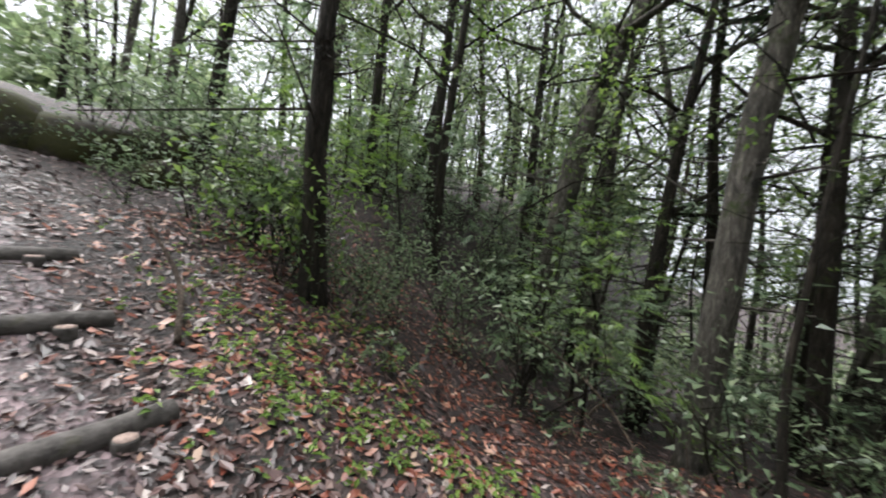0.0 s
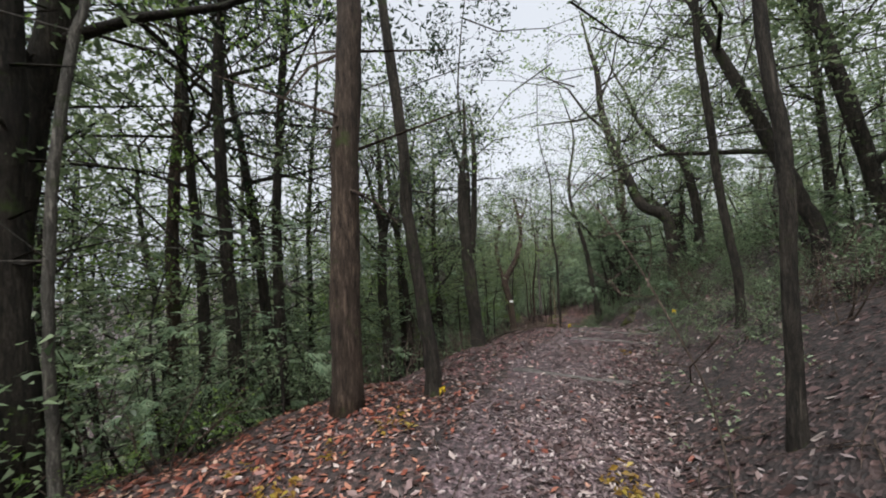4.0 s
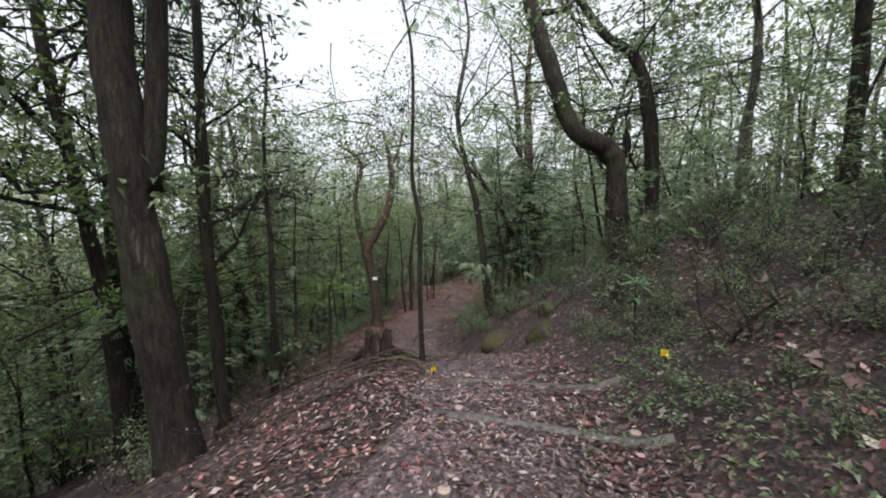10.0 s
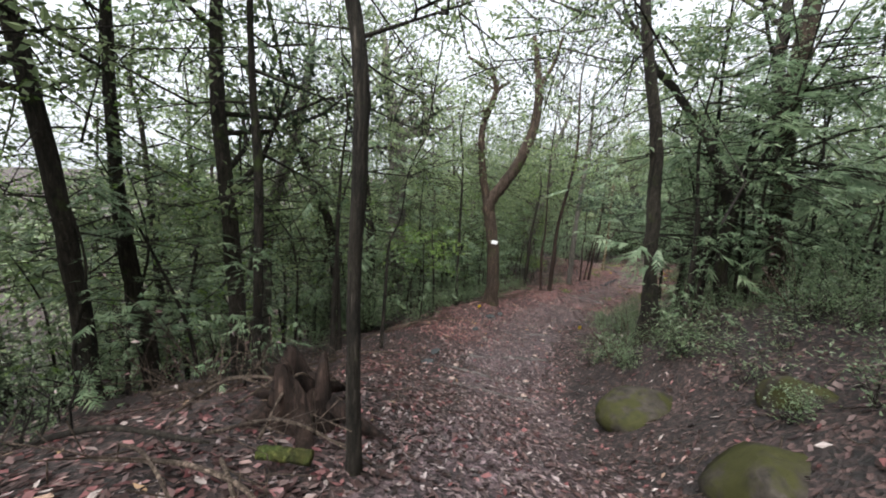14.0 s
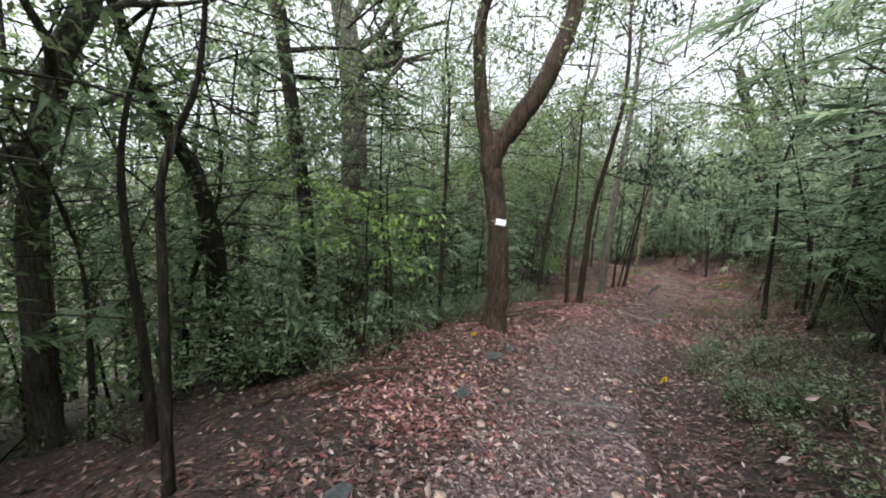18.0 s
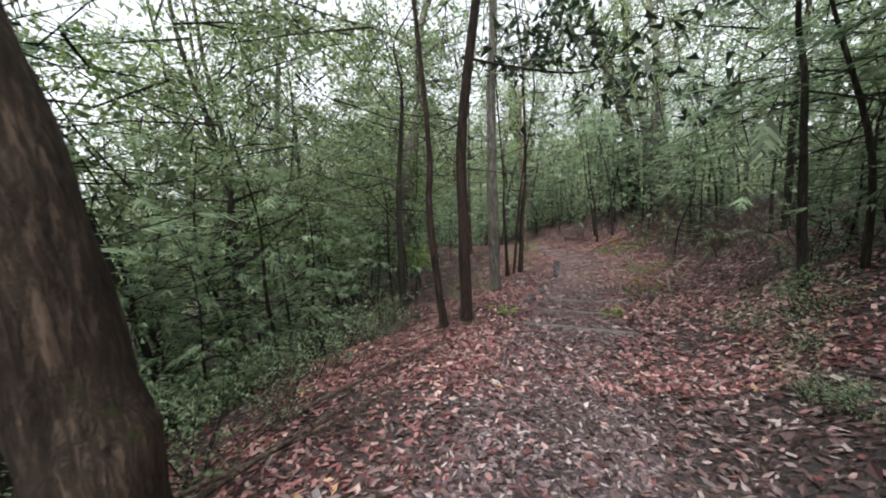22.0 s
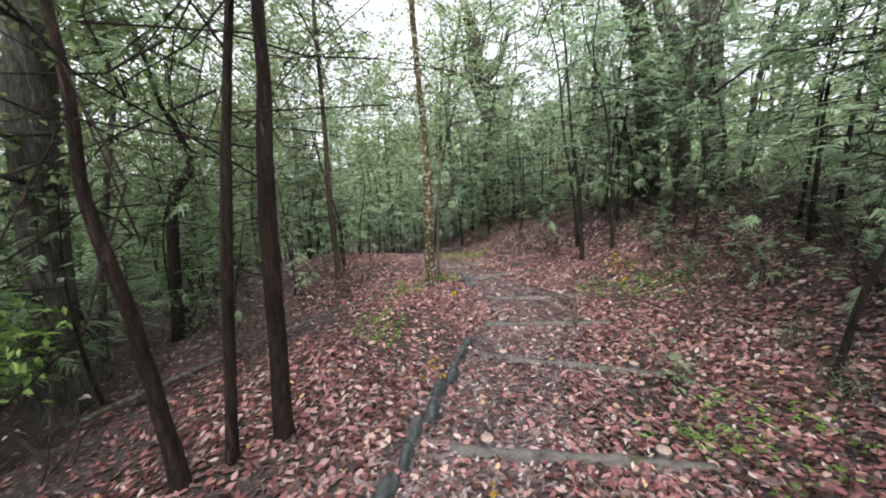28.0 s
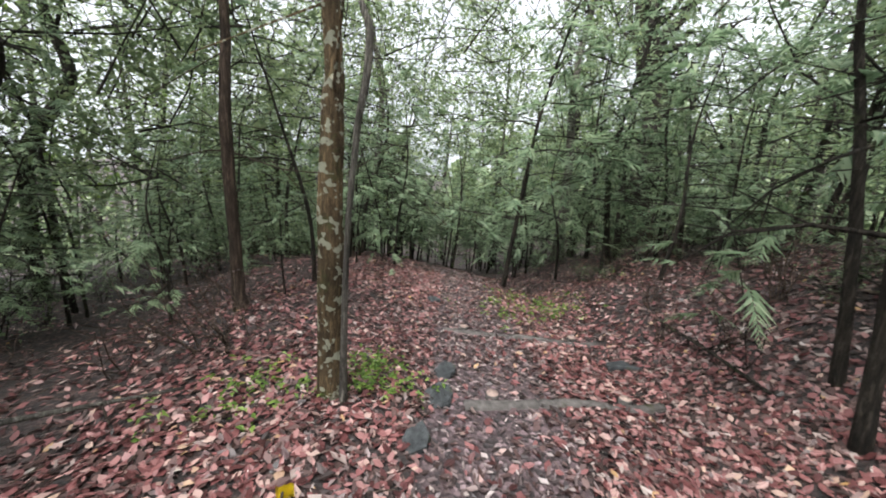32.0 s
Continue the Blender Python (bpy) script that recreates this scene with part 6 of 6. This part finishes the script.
fallen([(-2.4, -5.6, 0.02), (-2.6, -5.2, 0.06), (-2.4, -4.9, 0.03)], [0.01, 0.01, 0.005], TWIG, DRYB, twigs=4, seed=21)
fallen([(-3.3, -6.9, 0.9), (-3.6, -6.4, 0.75), (-3.7, -5.9, 0.45), (-3.6, -5.5, 0.02)], [0.006, 0.01, 0.012, 0.014], BARK_DEAD, "pale leaning dead branch caught in the bushes", "dead_stem", twigs=4, seed=22)

srng = np.random.default_rng(12)
sx, sy = -0.42, 9.72
stump = new("tree_stump")
stump.location = (sx, sy, ground_z(sx, sy) + 0.05)
stump.scale = (1.2, 1.2, 1.3)
tagged(stump, "dark hollow rotten tree stump among fallen leaves and twigs", "stump")
a = np.linspace(0, 2 * math.pi, 22, endpoint=False)
rim = 0.17 + 0.13 * np.abs(np.sin(1.5 * a + 0.6)) ** 2 + 0.05 * np.abs(np.sin(5 * a)) + srng.normal(0, 0.03, 22)
outer = [np.c_[0.25 * np.cos(a), 0.23 * np.sin(a), np.full(22, -0.15)], np.c_[np.cos(a) * (0.17 + 0.025 * np.sin(7 * a)), np.sin(a) * (0.15 + 0.025 * np.sin(7 * a)), np.full(22, 0.08)], np.c_[np.cos(a) * (0.15 + 0.02 * np.sin(7 * a)), np.sin(a) * (0.135 + 0.02 * np.sin(7 * a)), rim]]
inner = [np.c_[0.115 * np.cos(a), 0.1 * np.sin(a), rim - 0.03], np.c_[0.1 * np.cos(a), 0.085 * np.sin(a), np.full(22, 0.02)]]
sv = np.concatenate(outer + inner)
sf = [[i * 22 + j, i * 22 + (j + 1) % 22, (i + 1) * 22 + (j + 1) % 22, (i + 1) * 22 + j] for i in range(4) for j in range(22)] + [list(range(109, 87, -1))]
mesh_object("shell", sv, sf, BARK_RED, stump)
for k in range(5):
    b = k * 1.3 + 0.4
    v, f = tube([(0.17 * math.cos(b), 0.16 * math.sin(b), 0.1), (0.34 * math.cos(b), 0.32 * math.sin(b), 0.0), (0.55 * math.cos(b), 0.5 * math.sin(b), -0.1)], [0.05, 0.04, 0.02], 7, 0.06, rng=srng)
    mesh_object("root", v, f, BARK_RED, stump)
MOSSLOG = bark_material("moss_covered_wood", (0.06, 0.07, 0.02), (0.2, 0.19, 0.05), moss=0.9)
fallen([(-0.14, 9.2, 0.09), (0.12, 9.32, 0.1)], [0.034, 0.04], MOSSLOG, "short moss-covered log by the stump", "mossy_log", seed=23)

for k, (fx, fy, turn, ln, rise) in enumerate(((-0.6, 9.2, 20, 1.0, 0.22), (-0.3, 9.1, -25, 0.8, 0.12), (-0.8, 9.5, 60, 0.9, 0.3), (-0.9, 8.9, -10, 1.2, 0.15), (-0.35, 9.35, 100, 0.7, 0.35), (-1.0, 9.2, 45, 0.8, 0.25))):
    c, sn = math.cos(radians(turn)), math.sin(radians(turn))
    fallen([(fx, fy, 0.02), (fx + 0.5 * ln * c, fy + 0.5 * ln * sn, rise), (fx + ln * c, fy + ln * sn, 0.04)], [0.011, 0.009, 0.005], TWIG, "thin dry branch lying over leaves beside the stump", twigs=3, seed=60 + k)

# ---------------------------------------------------------------- particular plants by the trail


def whorl_shrub(x, y, high, turn):
    """A young evergreen: one stem that forks and carries rosettes of long leaves."""
    g = np.random.default_rng(15)
    ob = new("shrub")
    ob.matrix_world = pose(x, y, ground_z(x, y), 0, 0, turn)
    tagged(ob, "young broad-leaved evergreen with rosettes of long pale green leaves", "shrub", "undergrowth")
    v, f = joined([tube([(0, 0, -0.05), (0.01, 0.02, high * 0.4), (-0.02, 0, high)], [0.011, 0.009, 0.006], 6), tube([(0.0, 0.01, high * 0.45), (0.09, 0.03, high * 0.75), (0.17, 0.02, high * 0.92)], [0.007, 0.006, 0.004], 6)])
    mesh_object("stem", v, f, BARK_DARK, ob)
    n = 7
    rows = []
    for k in range(n):
        u = k / (n - 1)
        w = 0.17 * math.sin(math.pi * min(1, 0.06 + 0.94 * u)) ** 0.8 + 0.004
        z = 0.05 * math.sin(2.4 * u) - 0.16 * u * u
        rows += [(u, -w, z + 0.05 * w / 0.17), (u, 0, z), (u, w, z + 0.05 * w / 0.17)]
    faces = [[3 * k + j, 3 * k + 3 + j, 3 * k + 4 + j, 3 * k + 1 + j] for k in range(n - 1) for j in (0, 1)]
    made = None
    for cx, cy, cz, count, size in ((-0.02, 0, high, 10, 0.17), (0.17, 0.02, high * 0.92, 9, 0.16), (0.01, 0.02, high * 0.72, 5, 0.13)):
        for k in range(count):
            a = k * 360 / count + g.uniform(-15, 15)
            leaf = mesh_object("leaf", np.array(rows), faces, LEAF_WHORL, ob) if made is None else new("leaf", made.data)
            made = made or leaf
            leaf.parent = ob
            leaf.matrix_local = pose(cx, cy, cz + g.uniform(-0.02, 0.01), 0, g.uniform(-40, 25), a) @ Matrix.Scale(size * g.uniform(0.75, 1.15), 4)


whorl_shrub(2.78, 8.45, 0.68, 40)


def broadleaf_sapling(x, y, high, seed, reach=0.9):
    """A young tree: a thin leaning stem and level boughs with large bright leaves in flat sprays."""
    g = np.random.default_rng(seed)
    ob = new("sapling")
    ob.location = (x, y, ground_z(x, y))
    tagged(ob, "young broad-leaved tree with large fresh green leaves below the trail", "sapling", "undergrowth")
    c = curve([(0, 0, -0.1), (0.05, 0.03, high * 0.4), (-0.02, 0.08, high * 0.75), (0.06, 0.02, high)], 16)
    v, f = tube(c, np.linspace(0.02, 0.006, 16), 7, 0.03, rng=g)
    mesh_object("stem", v, f, BARK_DARK, ob)
    pcs, cs, ax = [], [], []
    for k in range(13):
        h = high * (0.62 + 0.38 * k / 12)
        p = c[int(np.argmin(np.abs(c[:, 2] - h)))]
        a = k * 2.4 + g.uniform(-0.4, 0.4)
        d = np.array([math.cos(a), math.sin(a), 0.22])
        q = curve([p, p + d * reach * 0.5, p + d * reach * g.uniform(0.8, 1.1) - np.array([0, 0, 0.12])], 9)
        pcs.append(tube(q, np.linspace(0.008, 0.003, 9), 4, cap=False))
        for m in range(2, 9):
            for sg in (-1, 1):
                side = np.array([-d[1], d[0], 0.0]) * sg
                w = unit(d * 0.6 + side * 0.9 + g.normal(0, 0.25, 3) - np.array([0, 0, 0.15]))
                for r in range(3):
                    cs.append(q[m] + w * (0.07 + 0.1 * r) + g.normal(0, 0.035, 3))
                    ax.append(w + g.normal(0, 0.35, 3) - np.array([0, 0, 0.25]))
    v, f = joined(pcs)
    tagged(mesh_object("twig_spread", v, f, BARK_DARK, ob), kind="stuff")
    n = len(cs)
    nor = np.c_[g.normal(0, 0.25, (n, 2)), np.ones(n)]
    ln = g.uniform(0.07, 0.125, n)
    v, f = leaves(np.array(cs), np.array(ax), nor, ln, ln * 0.42, 0.15)
    mesh_object("foliage", v, f, LEAF_BRIGHT, ob, False)


broadleaf_sapling(-3.1, 15.8, 2.35, 3, 1.0)
broadleaf_sapling(-4.1, 17.3, 2.6, 5, 0.8)
broadleaf_sapling(-2.9, 26.4, 1.4, 8, 0.5)
plant("long", 3.05, 9.3, 0.5, 100)
plant("bush", 2.6, 9.65, 0.5)
plant("bush", 2.55, 9.1, 0.45)
plant("sapling", -2.4, 10.6, 0.5, 200, 12)
plant("sapling", -3.6, 16.2, 0.75)
plant("sapling", -4.3, 17.0, 0.9)
plant("sapling", 4.05, 11.0, 0.42)
plant("bush", 3.8, 11.2, 0.75)
plant("bush", 4.3, 11.3, 0.8)
# low bushes along the foot of the bank
for px, py, ps in ((2.56, 9.39, 0.36), (2.69, 8.89, 0.42), (2.69, 8.43, 0.36), (2.92, 8.35, 0.5), (2.82, 8.04, 0.4), (2.52, 7.4, 0.34), (2.57, 6.77, 0.42), (2.85, 6.62, 0.5), (2.77, 6.22, 0.45), (3.09, 7.24, 0.5), (3.27, 6.77, 0.6), (2.06, 5.9, 0.34), (1.92, 4.38, 0.4), (2.1, 3.91, 0.45), (2.03, 3.14, 0.42), (2.1, 2.65, 0.4), (2.58, 9.77, 0.4), (2.69, 9.38, 0.42), (1.42, 19.46, 0.4), (1.28, 18.55, 0.4), (1.36, 19.72, 0.4), (1.58, 16.58, 0.4), (2.22, 17.65, 0.5), (1.88, 17.02, 0.42), (2.14, 14.3, 0.5), (3.72, 27.63, 0.4), (3.6, 26.97, 0.4)):
    plant("bush", px, py, ps)
for px, py, ps in ((2.98, 9.74, 0.6), (3.29, 10.28, 0.7), (3.16, 9.85, 0.75), (2.95, 9.3, 0.5), (3.4, 9.5, 0.9), (3.6, 10.0, 0.9), (3.35, 8.7, 0.7), (3.6, 8.0, 0.8), (3.3, 7.4, 0.6), (3.7, 10.5, 0.6), (3.5, 11.3, 0.7), (3.9, 10.4, 0.9)):
    plant("bush", px, py, ps)
for px, py, ps in ((-2.1, -8.5, 1.1), (-2.6, -8.1, 1.2), (-2.8, -8.8, 1.5), (-3.1, -7.9, 1.2), (-3.4, -8.4, 1.6), (-2.4, -9.2, 1.3), (-3.7, -7.3, 1.2), (-4.3, -7.9, 1.5)):
    plant("bright" if int(px * 10) % 3 == 0 else "bush", px, py, ps)
for px, py, ps in ((-3.2, -9.3, 1.1), (-4.2, -8.8, 1.2), (-4.6, -7.0, 1.0), (-4.4, -6.2, 0.8)):
    plant("sapling_bright", px, py, ps)
plant("sapling", 2.3, 13.9, 0.5)
plant("bush", 2.3, 13.7, 0.45)
plant("bush", -2.3, 19.6, 0.8)
plant("bush", -2.6, 20.6, 0.95)
plant("bush", -2.2, 21.3, 0.7)
plant("sapling", 3.7, 27.2, 0.8)
plant("sapling_tall", 4.5, 27.6, 0.9)
plant("sapling_tall", 3.7, 32.2, 0.95)
plant("sapling_tall", 4.4, 31.4, 1.0)
plant("sapling_tall", 4.4, 32.6, 1.1)
plant("sapling_tall", 5.2, 29.8, 1.0)
plant("sapling", -2.2, 32.3, 0.9)
plant("sapling", -1.9, 31.6, 0.6)
plant("frond", 2.6, 27.3, 0.5)
plant("long", -1.5, 25.0, 0.55)
for px, py, ps in ((-1.6, -10.4, 0.8), (-2.6, -10.6, 0.9), (-3.6, -10.2, 1.1), (-0.9, -11.6, 0.9), (-2.2, -11.8, 1.2), (-3.3, -11.6, 1.3)):
    plant("bush", px, py, ps)
plant("bush", -2.6, -8.3, 0.9)
plant("bush", -3.4, -8.6, 1.3)
plant("long", -2.3, -9.4, 0.9)
plant("long", -2.3, -7.3, 0.45)
plant("long", -3.0, -5.6, 0.5)
plant("long", -2.9, -1.0, 0.5)
plant("bush", -3.4, -2.2, 0.7)
plant("bright", -3.3, 0.4, 0.6)


def herbs(spots, material, label, seed, size=0.05):
    """Low ground plants in loose patches."""
    hrng = np.random.default_rng(seed)
    tips = []
    for x, y, spread, n in spots:
        px, py = hrng.normal(x, spread, n), hrng.normal(y, spread, n)
        tips.append(np.c_[px, py, height(px, py) + hrng.uniform(0.02, 0.1, n)])
    tips = np.concatenate(tips)
    v, f = leaf_cloud(tips, 6, 0.035, size, hrng, 0.75)
    ob = mesh_object("ground_plants", v, f, material, None, False)
    return tagged(ob, label, "plants", kind="stuff")


herbs([(-1.5, -7.5, 0.3, 50), (-1.65, -6.9, 0.3, 50), (-1.7, -6.5, 0.3, 40), (-2.4, -7.9, 0.4, 40), (-1.5, -8.4, 0.3, 35), (-1.3, -7.9, 0.25, 25), (-2.7, -1.4, 0.35, 70), (-2.55, -0.8, 0.35, 80)], LEAF_BRIGHT, "low green seedlings among the fallen leaves", 1)
herbs([(2.5, 26.6, 0.15, 12), (3.0, 26.9, 0.2, 22), (2.7, 26.4, 0.25, 10), (-0.3, 28.8, 0.2, 24), (-0.05, 28.1, 0.15, 18), (3.65, 29.7, 0.25, 60), (3.0, 30.2, 0.3, 50), (0.25, 30.75, 0.15, 50), (-0.25, 30.1, 0.2, 30), (2.3, 25.0, 0.4, 14), (0.9, 22.3, 0.1, 12), (-0.6, 22.5, 0.1, 14), (1.9, 24.2, 0.3, 20), (0.6, 33.6, 0.4, 90)], LEAF_BRIGHT, "low green plants growing through the fallen leaves", 2)
herbs([(2.4, 7.2, 0.3, 80), (2.8, 7.9, 0.3, 100), (2.6, 6.4, 0.3, 50), (2.4, 5.0, 0.4, 30), (2.0, 2.6, 0.4, 24), (1.6, 1.6, 0.3, 20), (2.9, 9.0, 0.3, 70), (2.9, 5.8, 0.5, 50)], LEAF_SHRUB, "low dark green ground cover on the bank", 3, 0.045)
herbs([(-1.8, 0.5, 0.25, 14), (-1.3, 1.3, 0.15, 6), (0.45, 0.7, 0.1, 9), (1.15, 4.75, 0.05, 3), (2.0, 24.6, 0.3, 16), (3.3, 30.6, 0.2, 20), (1.3, 25.9, 0.06, 4), (0.65, 27.2, 0.06, 4)], LEAF_YELLOW, "yellowing low plants at the edge of the trail", 4, 0.06)
